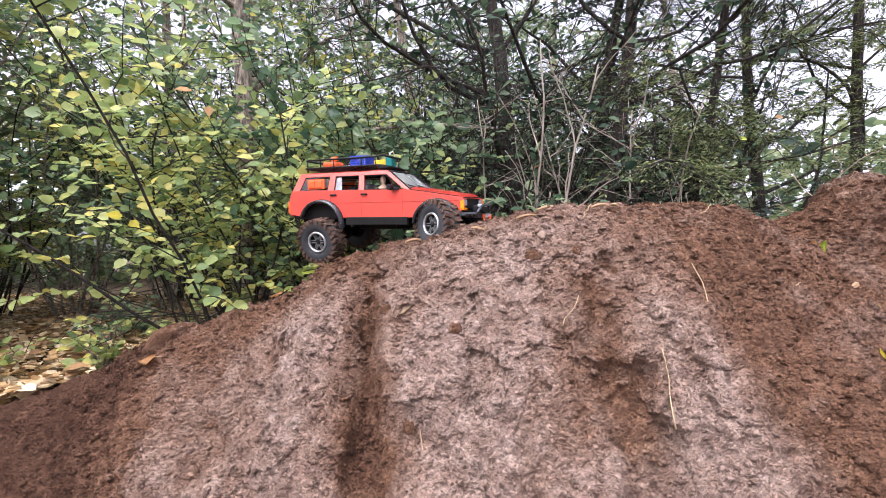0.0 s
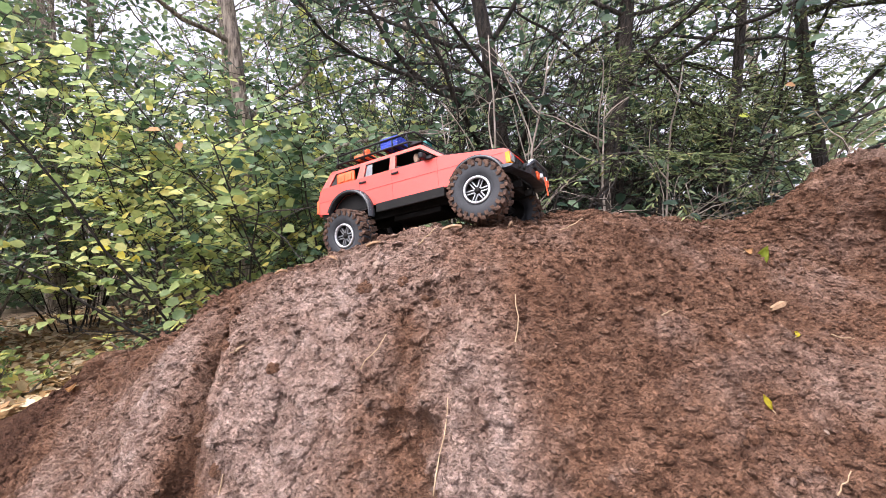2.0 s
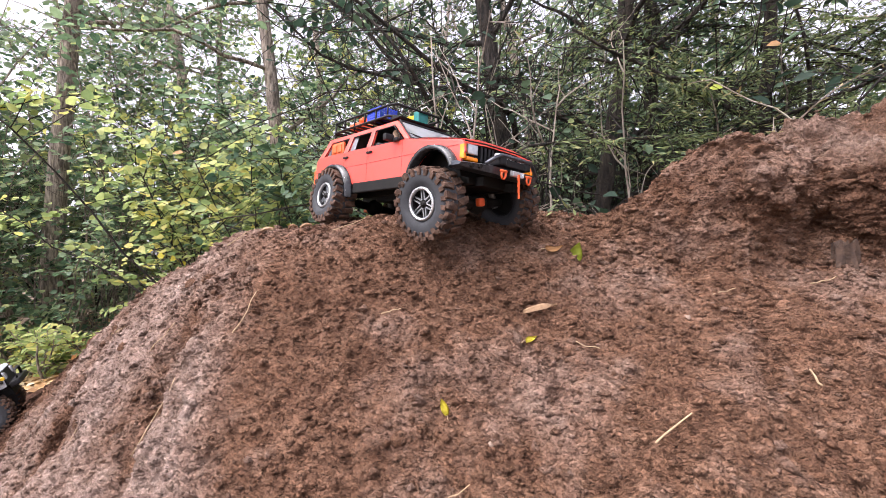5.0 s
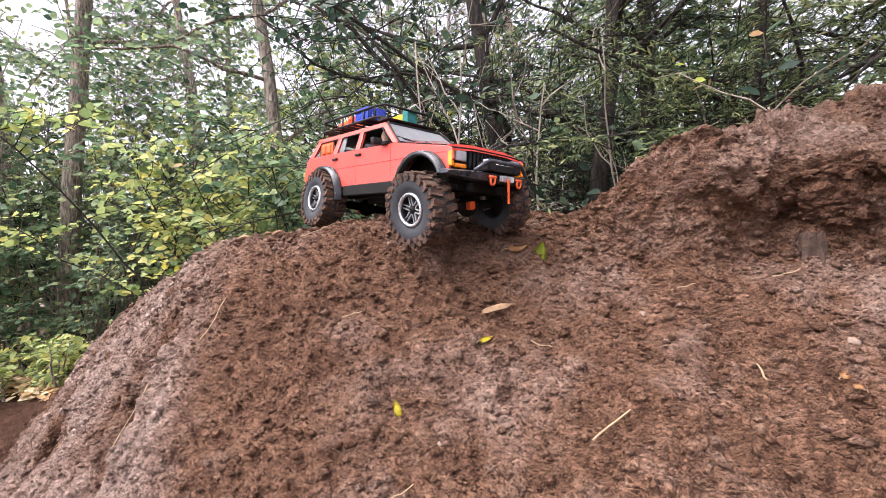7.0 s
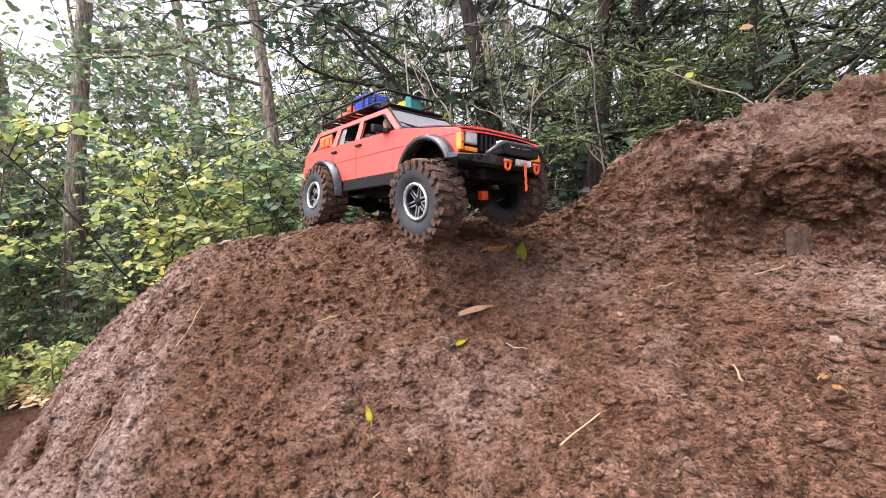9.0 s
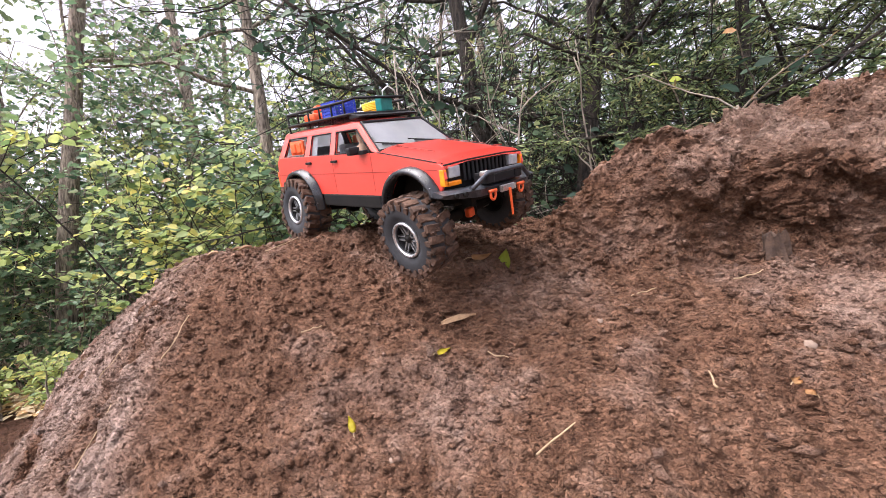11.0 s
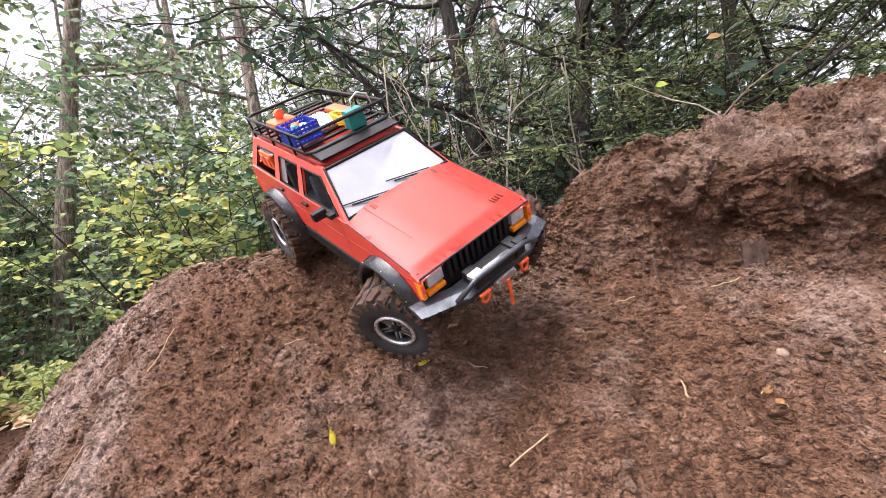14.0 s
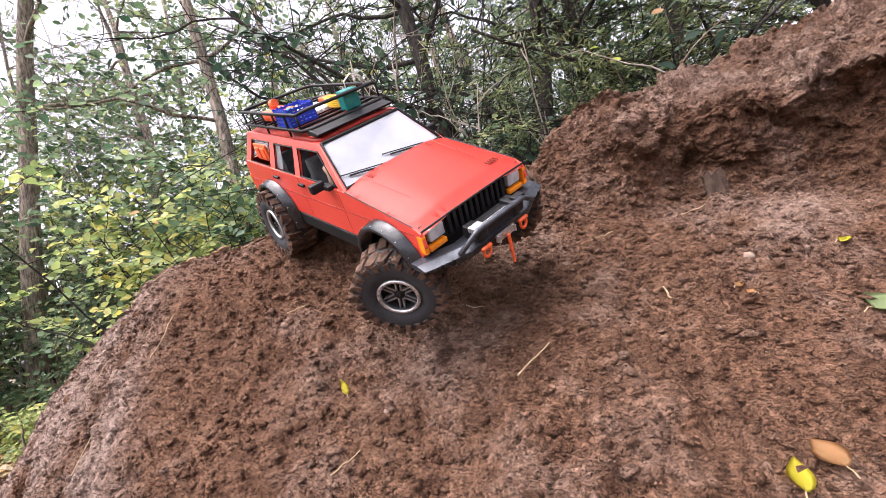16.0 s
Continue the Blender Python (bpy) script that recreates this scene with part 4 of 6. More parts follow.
def build_car():
    car = empty("model_car")
    tagged(car, "orange-red scale model off-road car with muddy tyres on the mound", "model car")
    W = 0.0845
    # body sides, with the arches cut out
    side = [(0.226, 0.112), (0.236, 0.128), (0.2325, 0.1425), (0.225, 0.1465), (0.10, 0.1665), (-0.02, 0.169), (-0.215, 0.172), (-0.2255, 0.165), (-0.2335, 0.136), (-0.232, 0.112), (-0.2, 0.108)]
    side += arc(RX, 0.086, 0.058, 158, 18, 12) + [(-0.055, 0.1025), (0.09, 0.1025)] + arc(FX - 0.003, 0.086, 0.054, 162, 24, 12)
    for s in (-1, 1):
        bm = bmesh.new()
        prism(bm, side, s * W, s * (W - 0.004), bevel=0.0012)
        body = part("side_panel", bm, M_RED, car, "orange-red painted side panel")
        # window frame of rails and pillars
        bm = bmesh.new()
        y0, y1 = s * (W - 0.0005), s * (W - 0.0055)
        for q in ([(0.104, 0.1655), (0.088, 0.1685), (0.037, 0.206), (0.046, 0.210)], [(0.050, 0.2045), (0.040, 0.2135), (-0.205, 0.2145), (-0.207, 0.2055)],
                  [(-0.014, 0.168), (-0.030, 0.168), (-0.036, 0.208), (-0.022, 0.208)], [(-0.099, 0.168), (-0.118, 0.168), (-0.118, 0.208), (-0.102, 0.208)],
                  [(-0.201, 0.170), (-0.2235, 0.170), (-0.208, 0.2145), (-0.190, 0.2145)]):
            prism(bm, q, y0, y1, lean_in, 0.001)
        part("pillar", bm, M_RED, body, "orange-red window pillars and roof rail")
        # black window seals
        bm = bmesh.new()
        for q in ([(0.082, 0.1695), (-0.0135, 0.1695), (-0.0215, 0.2035), (0.036, 0.2035)], [(-0.0315, 0.1695), (-0.098, 0.1695), (-0.101, 0.2035), (-0.036, 0.2035)], [(-0.119, 0.1705), (-0.1995, 0.1715), (-0.1895, 0.2035), (-0.119, 0.2035)]):
            tube(bm, [(x, s * (W - 0.0012 - lean_in(z)), z) for x, z in q], 0.0013, 6, True)
        part("window_seal", bm, M_BLACK, body, "black rubber window seal")
        # door seams, body line and handles
        bm = bmesh.new()
        for x in (0.086, -0.0225, -0.1085):
            box(bm, x - 0.0003, x + 0.0003, min(s * W, s * (W + 0.0002)), max(s * W, s * (W + 0.0002)), 0.108 if x > -0.1 else 0.135, 0.168)
        box(bm, -0.228, 0.222, min(s * W, s * (W + 0.0006)), max(s * W, s * (W + 0.0006)), 0.1386, 0.1392)
        part("door_seam", bm, M_SEAM, body, "thin dark door gaps")
        for hx in (-0.0135, -0.099):
            bm = bmesh.new()
            box(bm, hx - 0.0085, hx + 0.0085, min(s * W, s * (W + 0.004)), max(s * W, s * (W + 0.004)), 0.1565, 0.1605, 0.0012)
            part("door_handle", bm, M_BLACK, body, "black door handle")
        # rocker cladding
        bm = bmesh.new()
        box(bm, -0.066, 0.098, min(s * (W - 0.008), s * (W + 0.0025)), max(s * (W - 0.008), s * (W + 0.0025)), 0.085, 0.1045, 0.002)
        part("rocker_panel", bm, M_CHASSIS, body, "dusty black rocker panel")
        # flares with rivets
        for cx, cz, r, a0, a1 in ((FX - 0.003, 0.086, 0.054, 176, 22), (RX, 0.086, 0.058, 160, -8)):
            bm = bmesh.new()
            arcs = arc(cx, cz, r - 0.0015, a0, a1, 14), arc(cx, cz, r + 0.0055, a0, a1, 14)
            vin = [bm.verts.new((x, s * (W + 0.0155), z)) for x, z in arcs[0]]
            vout = [bm.verts.new((x, s * (W + 0.001), z)) for x, z in arcs[1]]
            vmid = [bm.verts.new(((a[0] + b[0] * 1.4) / 2.4, s * (W + 0.0150), (a[1] + b[1] * 1.4) / 2.4)) for a, b in zip(*arcs)]
            vback = [bm.verts.new((x, s * (W + 0.0140), z - 0.003)) for x, z in arcs[0]]
            vinner = [bm.verts.new((x, s * (W - 0.002), z - 0.001)) for x, z in arcs[0]]
            for i in range(14):
                for p, q in ((vout, vmid), (vmid, vin), (vin, vback), (vback, vinner)):
                    bm.faces.new((p[i], p[i + 1], q[i + 1], q[i]))
            flare = part("fender_flare", bm, M_FLARE, body, "dusty black fender flare", True)
            for k, (x, z) in enumerate(arc(cx, cz, r + 0.0030, a0 - 12, a1 + 12, 6)):
                bm = bmesh.new()
                bmesh.ops.create_icosphere(bm, subdivisions=1, radius=0.0009, matrix=Matrix.Translation((x, s * (W + 0.0128), z)))
                rivet = part("rivet", bm, M_SILVER if k % 3 else M_GREY, body)
        # mirror
        bm = bmesh.new()
        box(bm, 0.056, 0.066, min(s * (W + 0.002), s * (W + 0.021)), max(s * (W + 0.002), s * (W + 0.021)), 0.166, 0.178, 0.003)
        box(bm, 0.062, 0.078, min(s * (W - 0.004), s * (W + 0.006)), max(s * (W - 0.004), s * (W + 0.006)), 0.166, 0.172, 0.001)
        part("mirror", bm, M_BLACK, car, "black door mirror", False)
    # hood: crowned, with a raised middle
    bm = bmesh.new()
    nx, ny = 14, 16
    grid = []
    for i in range(nx + 1):
        x = 0.1005 + 0.132 * i / nx
        row = []
        for j in range(ny + 1):
            v = -1 + 2 * j / ny
            edge = 1 - abs(v) ** 6
            z = 0.1665 - 0.150 * (x - 0.1) + 0.0055 * edge * (1 - 0.3 * i / nx) + 0.0022 * (1 / (1 + math.exp(18 * (abs(v) - 0.62)))) - 0.008 * max(0, (x - 0.222) / 0.01) ** 2
            row.append(bm.verts.new((x, v * (W - 0.0005), z)))
        grid.append(row)
    for i in range(nx):
        for j in range(ny):
            bm.faces.new((grid[i][j], grid[i + 1][j], grid[i + 1][j + 1], grid[i][j + 1]))
    bmesh.ops.solidify(bm, geom=bm.faces[:], thickness=0.003)
    hood = part("hood", bm, M_RED, car, "broad orange-red hood with soft sheen", True)
    for s in (-1, 1):
        bm = bmesh.new()
        tube(bm, [(0.105, s * 0.057, 0.1737), (0.150, s * 0.055, 0.1668), (0.19, s * 0.053, 0.1605)], 0.0004, 5)
        part("hood_crease", bm, M_SEAM, hood)
        for k in range(5):
            bm = bmesh.new()
            box(bm, 0.106 + 0.0024 * k, 0.1066 + 0.0024 * k, min(s * 0.018, s * 0.05), max(s * 0.018, s * 0.05), 0.1700 - 0.00036 * k, 0.1727 - 0.00036 * k)
            part("vent_slit", bm, M_SEAM, hood)
    for s in (-1, 1):
        bm = bmesh.new()
        tube(bm, [(0.103, s * (W - 0.0004), 0.1668), (0.165, s * (W - 0.0004), 0.1573), (0.222, s * (W - 0.0004), 0.1483)], 0.0007, 5)
        part("hood_gap", bm, M_BLACK, hood, "thin black gap along the hood")
    bm = bmesh.new()
    tube(bm, [(0.2325, -W + 0.002, 0.1440), (0.2345, -0.04, 0.1462), (0.2345, 0.04, 0.1462), (0.2325, W - 0.002, 0.1440)], 0.0012, 6)
    part("hood_lip", bm, M_BLACK, hood, "black trim along the hood's front edge")
    bm = bmesh.new()
    for k in range(4):
        box(bm, 0.205, 0.2145, 0.0480 + 0.0045 * k, 0.0490 + 0.0045 * k, 0.1552, 0.1572)
    part("emblem", bm, M_SEAM, hood, "small dark emblem bars")
    # roof
    bm = bmesh.new()
    nx, ny = 12, 12
    grid = []
    for i in range(nx + 1):
        x = -0.208 + 0.252 * i / nx
        row = []
        for j in range(ny + 1):
            v = -1 + 2 * j / ny
            z = 0.2135 + 0.006 * (1 - v ** 4) - 0.0045 * max(0, (x - 0.02) / 0.024) ** 2 - 0.003 * max(0, (-0.19 - x) / 0.02) ** 2
            row.append(bm.verts.new((x, v * (W - 0.0005 - lean_in(0.2135)), z)))
        grid.append(row)
    for i in range(nx):
        for j in range(ny):
            bm.faces.new((grid[i][j], grid[i + 1][j], grid[i + 1][j + 1], grid[i][j + 1]))
    bmesh.ops.solidify(bm, geom=bm.faces[:], thickness=0.003)
    part("roof", bm, M_RED, car, "orange-red roof panel", True)
    # windscreen and surround
    def sheet(corners, thick, mat, name, parent, label):
        bm = bmesh.new()
        vs = [bm.verts.new(c) for c in corners]
        bm.faces.new(vs)
        bmesh.ops.solidify(bm, geom=bm.faces[:], thickness=thick)
        return part(name, bm, mat, parent, label)
    sheet([(0.1, -0.0765, 0.1685), (0.1, 0.0765, 0.1685), (0.0465, 0.0605, 0.2115), (0.0465, -0.0605, 0.2115)], 0.0015, M_GLASS, "windscreen", car, "windscreen that mirrors the pale sky")
    bm = bmesh.new()
    ring = [(0.1015, -0.0785, 0.1685), (0.1015, 0.0785, 0.1685), (0.046, 0.0625, 0.2125), (0.046, -0.0625, 0.2125)]
    tube(bm, ring, 0.0024, 6, True)
    part("windscreen_seal", bm, M_BLACK, car, "black windscreen surround")
    for s in (-0.030, 0.034):
        bm = bmesh.new()
        tube(bm, [(0.1025, s + 0.012, 0.1705), (0.098, s - 0.008, 0.1745), (0.092, s - 0.034, 0.1775)], 0.0011, 6)
        tube(bm, [(0.099, s + 0.016, 0.1728), (0.0885, s - 0.044, 0.1808)], 0.0008, 5)
        part("wiper", bm, M_BLACK, car, "black windscreen wiper")
    sheet([(-0.2235, -0.074, 0.172), (-0.2235, 0.074, 0.172), (-0.2085, 0.061, 0.208), (-0.2085, -0.061, 0.208)], 0.0015, M_GLASS, "rear_window", car, "dark rear window")
    for s in (-1, 1):
        bm = bmesh.new()
        box(bm, -0.222, 0.098, min(s * (W - 0.006), s * (W - 0.0047)), max(s * (W - 0.006), s * (W - 0.0047)), 0.104, 0.1675)
        part("door_lining", bm, M_CHASSIS, car, "black inner door lining")
        bm = bmesh.new()
        for q in ([(0.100, 0.1675), (0.090, 0.1685), (0.039, 0.206), (0.046, 0.208)], [(0.046, 0.2055), (0.040, 0.2125), (-0.203, 0.2135), (-0.205, 0.2065)], [(-0.015, 0.168), (-0.029, 0.168), (-0.035, 0.208), (-0.023, 0.208)], [(-0.100, 0.168), (-0.117, 0.168), (-0.117, 0.208), (-0.103, 0.208)], [(-0.202, 0.170), (-0.2215, 0.170), (-0.207, 0.2135), (-0.191, 0.2135)]):
            prism(bm, q, s * (W - 0.0056), s * (W - 0.0066), lean_in)
        part("pillar_lining", bm, M_CHASSIS, car, "black inner pillar lining")
    bm = bmesh.new()
    box(bm, -0.205, 0.04, -0.060, 0.060, 0.2085, 0.2100)
    part("headliner", bm, M_CHASSIS, car, "black headliner")
    # rear panel, grille, lamps
    bm = bmesh.new()
    prism(bm, [(-0.2255, 0.170), (-0.2335, 0.136), (-0.232, 0.108), (-0.2255, 0.108), (-0.2275, 0.136), (-0.219, 0.170)], -W + 0.004, W - 0.004)
    part("tailgate", bm, M_RED, car)
    bm = bmesh.new()
    box(bm, 0.219, 0.2262, -0.0800, 0.0800, 0.106, 0.1465)
    grille = part("grille", bm, M_BLACK, car, "black grille panel")
    for k in range(11):
        bm = bmesh.new()
        y = -0.0435 + 0.0087 * k
        box(bm, 0.2255, 0.2315, y - 0.0024, y + 0.0024, 0.119, 0.1425, 0.0008)
        part("grille_bar", bm, M_BLACK, grille)
    for s in (-1, 1):
        bm = bmesh.new()
        box(bm, 0.2255, 0.2325, min(s * 0.053, s * 0.0745), max(s * 0.053, s * 0.0745), 0.1265, 0.1415, 0.002)
        part("headlight", bm, M_LENS, grille, "square clear headlight")
        bm = bmesh.new()
        box(bm, 0.2255, 0.2330, min(s * 0.053, s * 0.0775), max(s * 0.053, s * 0.0775), 0.1165, 0.1225, 0.0015)
        part("turn_signal", bm, M_AMBER, grille, "amber turn signal")
        bm = bmesh.new()
        box(bm, 0.2250, 0.2340, min(s * 0.0795, s * (W + 0.0006)), max(s * 0.0795, s * (W + 0.0006)), 0.1175, 0.1390, 0.0015)
        part("corner_lamp", bm, M_AMBER, grille, "tall amber corner lamp")
        bm = bmesh.new()
        box(bm, -0.236, -0.2285, min(s * 0.070, s * (W + 0.001)), max(s * 0.070, s * (W + 0.001)), 0.114, 0.145, 0.002)
        part("tail_light", bm, M_ORANGE, car, "red tail lamp")
    # bumper: a faceted steel bar with hoop, winch, shackles and strap
    bm = bmesh.new()
    mid = [(0.258, 0.099), (0.262, 0.109), (0.250, 0.1125), (0.236, 0.1125), (0.236, 0.099)]
    sec = [(-0.0985, -0.019, 0.007), (-0.090, -0.015, 0.004), (-0.050, 0.0, 0.0), (0.050, 0.0, 0.0), (0.090, -0.015, 0.004), (0.0985, -0.019, 0.007)]
    rings = [[bm.verts.new((x + dx, y, z + dz * (1 if z < 0.1 else 0))) for x, z in mid] for y, dx, dz in sec]
    for a, b in zip(rings, rings[1:]):
        for i in range(5):
            bm.faces.new((a[i], a[(i + 1) % 5], b[(i + 1) % 5], b[i]))
    bm.faces.new(rings[0])
    bm.faces.new(rings[-1][::-1])
    bumper = part("front_bumper", bm, M_STEEL, car, "scuffed grey-black steel front bumper")
    bm = bmesh.new()
    tube(bm, [(0.257, -0.062, 0.111), (0.261, -0.047, 0.121), (0.263, -0.036, 0.1275), (0.264, 0.036, 0.1275), (0.261, 0.047, 0.121), (0.257, 0.062, 0.111)], 0.0030, 10)
    part("hoop_bar", bm, M_STEEL, bumper, "black tubular hoop bar", True)
    for y in (-0.082, -0.070, 0.070, 0.082):
        bm = bmesh.new()
        bmesh.ops.create_cone(bm, cap_ends=True, segments=14, radius1=0.0033, radius2=0.0033, depth=0.004, matrix=Matrix.Translation((0.2548 - 0.40 * (abs(y) - 0.066), y, 0.106)) @ Matrix.Rotation(radians(90), 4, "Y"))
        part("bumper_hole", bm, M_CHASSIS, bumper)
    bm = bmesh.new()
    box(bm, 0.240, 0.262, -0.024, 0.024, 0.113, 0.124, 0.002)
    for y in (-0.03, 0.03):
        box(bm, 0.240, 0.264, y - 0.008, y + 0.008, 0.113, 0.1275, 0.003)
    winch = part("winch", bm, M_BLACK, bumper, "black winch with silver drum")
    bm = bmesh.new()
    tube(bm, [(0.256, -0.02, 0.1195), (0.256, 0.02, 0.1195)], 0.0058, 14)
    part("winch_drum", bm, M_SILVER, winch, "silver winch drum", True)
    bm = bmesh.new()
    box(bm, 0.2635, 0.2665, -0.015, 0.015, 0.099, 0.108, 0.001)
    tube(bm, [(0.268, -0.013, 0.1), (0.268, -0.013, 0.107)], 0.0016, 8)
    tube(bm, [(0.268, 0.013, 0.1), (0.268, 0.013, 0.107)], 0.0016, 8)
    part("fairlead", bm, M_SILVER, bumper, "silver roller fairlead")
    for y in (-0.031, 0.031):
        bm = bmesh.new()
        loop = [(0.2650, y + 0.005 * math.cos(a), 0.1010 - 0.0065 * math.sin(a) - 0.002) for a in [radians(-50 + 28 * i) for i in range(11)]]
        tube(bm, loop, 0.0018, 8)
        tube(bm, [(0.2650, y - 0.007, 0.1040), (0.2650, y + 0.007, 0.1040)], 0.0022, 8)
        part("shackle", bm, M_ORANGE, bumper, "orange-red tow shackle", True)
    bm = bmesh.new()
    for k in range(4):
        z0 = 0.103 - 0.009 * k
        box(bm, 0.2685 + 0.0006 * k, 0.2705 + 0.0006 * k, -0.0019 + 0.0002 * k, 0.0019 - 0.0002 * k, z0 - 0.0092, z0)
    part("pull_strap", bm, M_ORANGE, bumper, "red winch pull strap")
    for y in (-0.032, 0.036):
        bm = bmesh.new()
        box(bm, 0.252, 0.262, y - 0.008, y + 0.008, 0.1235, 0.1300, 0.0015)
        part("spot_light", bm, M_BLACK if y > 0 else M_SILVER, bumper, "small rectangular spot lamp")
    # inside: dark tub, seats, driver figure, fuel can behind the quarter glass
    bm = bmesh.new()
    box(bm, -0.222, 0.100, -W + 0.006, W - 0.006, 0.100, 0.104)
    box(bm, 0.074, 0.099, -W + 0.008, W - 0.008, 0.104, 0.168)
    part("interior_tub", bm, M_CHASSIS, car, "black interior")
    for x in (0.005, -0.085):
        for s in (-1, 1):
            bm = bmesh.new()
            box(bm, x - 0.03, x + 0.02, s * 0.042 - 0.022, s * 0.042 + 0.022, 0.110, 0.132, 0.005)
            box(bm, x - 0.036, x - 0.022, s * 0.042 - 0.021, s * 0.042 + 0.021, 0.130, 0.184, 0.005)
            part("seat", bm, M_SEAT, car, "grey seat")
    bm = bmesh.new()
    lathe(bm, [(0.0004, 0.0), (0.011, 0.001), (0.016, 0.012), (0.014, 0.028), (0.017, 0.038), (0.006, 0.044), (0.006, 0.047), (0.0095, 0.053), (0.0095, 0.060), (0.006, 0.066), (0.0004, 0.068)], 14)
    bmesh.ops.rotate(bm, cent=(0, 0, 0), matrix=Matrix.Rotation(radians(90), 3, "X"), verts=bm.verts[:])
    bmesh.ops.scale(bm, vec=(0.7, 0.7, 0.95), verts=bm.verts[:])
    bmesh.ops.translate(bm, vec=(0.020, -0.050, 0.139), verts=bm.verts[:])
    part("doll", bm, M_FIGURE, car, "small plain tan figure at the wheel", True)
    for s in (-1, 1):
        bm = bmesh.new()
        box(bm, -0.183, -0.132, min(s * 0.069, s * 0.0735), max(s * 0.069, s * 0.0735), 0.1745, 0.200, 0.004)
        box(bm, -0.176, -0.160, min(s * 0.072, s * 0.0755), max(s * 0.072, s * 0.0755), 0.178, 0.195, 0.002)
        box(bm, -0.154, -0.139, min(s * 0.072, s * 0.0755), max(s * 0.072, s * 0.0755), 0.178, 0.195, 0.002)
        part("fuel_can", bm, M_ORANGE, car, "orange-red fuel can behind the rear quarter window")
        sheet([(-0.078, s * 0.0785, 0.170), (-0.098, s * 0.0785, 0.170), (-0.100, s * 0.0655, 0.203), (-0.085, s * 0.0655, 0.203)], 0.001, M_LENS, "door_glass", car, "clear pane in the rear door")
    # underside
    bm = bmesh.new()
    for s in (-1, 1):
        box(bm, -0.215, 0.235, s * 0.036 - 0.005, s * 0.036 + 0.005, 0.084, 0.097)
    box(bm, -0.06, 0.06, -0.035, 0.035, 0.073, 0.092, 0.004)
    box(bm, 0.10, 0.16, -0.03, 0.03, 0.09, 0.12, 0.004)
    part("chassis", bm, M_CHASSIS, car, "dark ladder chassis with skid plate")
    bm = bmesh.new()
    box(bm, 0.096, 0.218, -0.056, 0.056, 0.086, 0.146, 0.002)
    part("engine_bay", bm, M_CHASSIS, car, "black engine bay behind the front wheels")
    for cx in (FX, RX):
        for s in (-1, 1):
            bm = bmesh.new()
            pts = arc(cx - 0.003, 0.088, 0.0565, 175, 5, 10)
            ring = [[bm.verts.new((x, s * y, z)) for x, z in pts] for y in (0.05, W - 0.002)]
            for i in range(10):
                bm.faces.new((ring[0][i], ring[0][i + 1], ring[1][i + 1], ring[1][i]))
            bmesh.ops.solidify(bm, geom=bm.faces[:], thickness=0.001)
            part("inner_fender", bm, M_CHASSIS, car, "black inner fender")
    # roof rack
    rack = new("roof_rack")
    rack.parent = car
    rack["label"] = "black tubular roof rack"
    x0, x1, yw, zb, zt = -0.198, 0.020, 0.064, 0.2275, 0.2475
    bm = bmesh.new()
    corner = lambda z, g: [(x0 + g, -yw, z), (x1 - g, -yw, z), (x1, -yw + g, z + (0.004 if z > 0.24 else 0)), (x1, yw - g, z + (0.004 if z > 0.24 else 0)), (x1 - g, yw, z), (x0 + g, yw, z), (x0, yw - g, z), (x0, -yw + g, z)]
    tube(bm, corner(zb, 0.008), 0.0023, 8, True)
    part("lower_rail", bm, M_BLACK, rack, "", True)
    bm = bmesh.new()
    tube(bm, corner(zt, 0.012), 0.0023, 8, True)
    part("upper_rail", bm, M_BLACK, rack, "", True)
    for s in (-1, 1):
        for k in range(6):
            bm = bmesh.new()
            x = x0 + 0.012 + 0.194 * k / 5
            tube(bm, [(x, s * yw, zb - 0.010 if k % 2 == 0 else zb), (x, s * yw, zt)], 0.0017, 6)
            part("rack_post", bm, M_BLACK, rack, "", True)
    for k in range(9):
        bm = bmesh.new()
        x = x0 + 0.012 + 0.022 * k
        box(bm, x - 0.003, x + 0.003, -yw, yw, zb - 0.0016, zb + 0.0012)
        part("rack_slat", bm, M_BLACK, rack)
    bm = bmesh.new()
    prism(bm, [(0.012, 0.2195), (0.040, 0.2205), (0.041, 0.223), (0.012, 0.229)], -0.060, 0.060, bevel=0.001)
    part("wind_deflector", bm, M_BLACK, rack, "black wind deflector")
    # load on the rack
    def crate(cx, cy, lx, ly, h):
        bm = bmesh.new()
        z = zb + 0.002
        box(bm, cx - lx, cx + lx, cy - ly, cy + ly, z, z + 0.0015)
        for k in range(5):
            zz = z + h * (k + 0.4) / 5
            for s in (-1, 1):
                box(bm, cx - lx, cx + lx, cy + s * ly - 0.0008, cy + s * ly + 0.0008, zz - h * 0.065, zz + h * 0.065)
                box(bm, cx + s * lx - 0.0008, cx + s * lx + 0.0008, cy - ly, cy + ly, zz - h * 0.065, zz + h * 0.065)
        for k in range(7):
            u = -1 + 2 * k / 6
            for s in (-1, 1):
                box(bm, cx + u * lx - 0.0012, cx + u * lx + 0.0012, cy + s * ly - 0.001, cy + s * ly + 0.001, z, z + h)
                box(bm, cx + s * lx - 0.001, cx + s * lx + 0.001, cy + u * ly - 0.0012, cy + u * ly + 0.0012, z, z + h)
        part("crate", bm, M_BLUE, rack, "blue plastic mini crate with lattice sides")
    crate(-0.040, -0.043, 0.021, 0.019, 0.024)
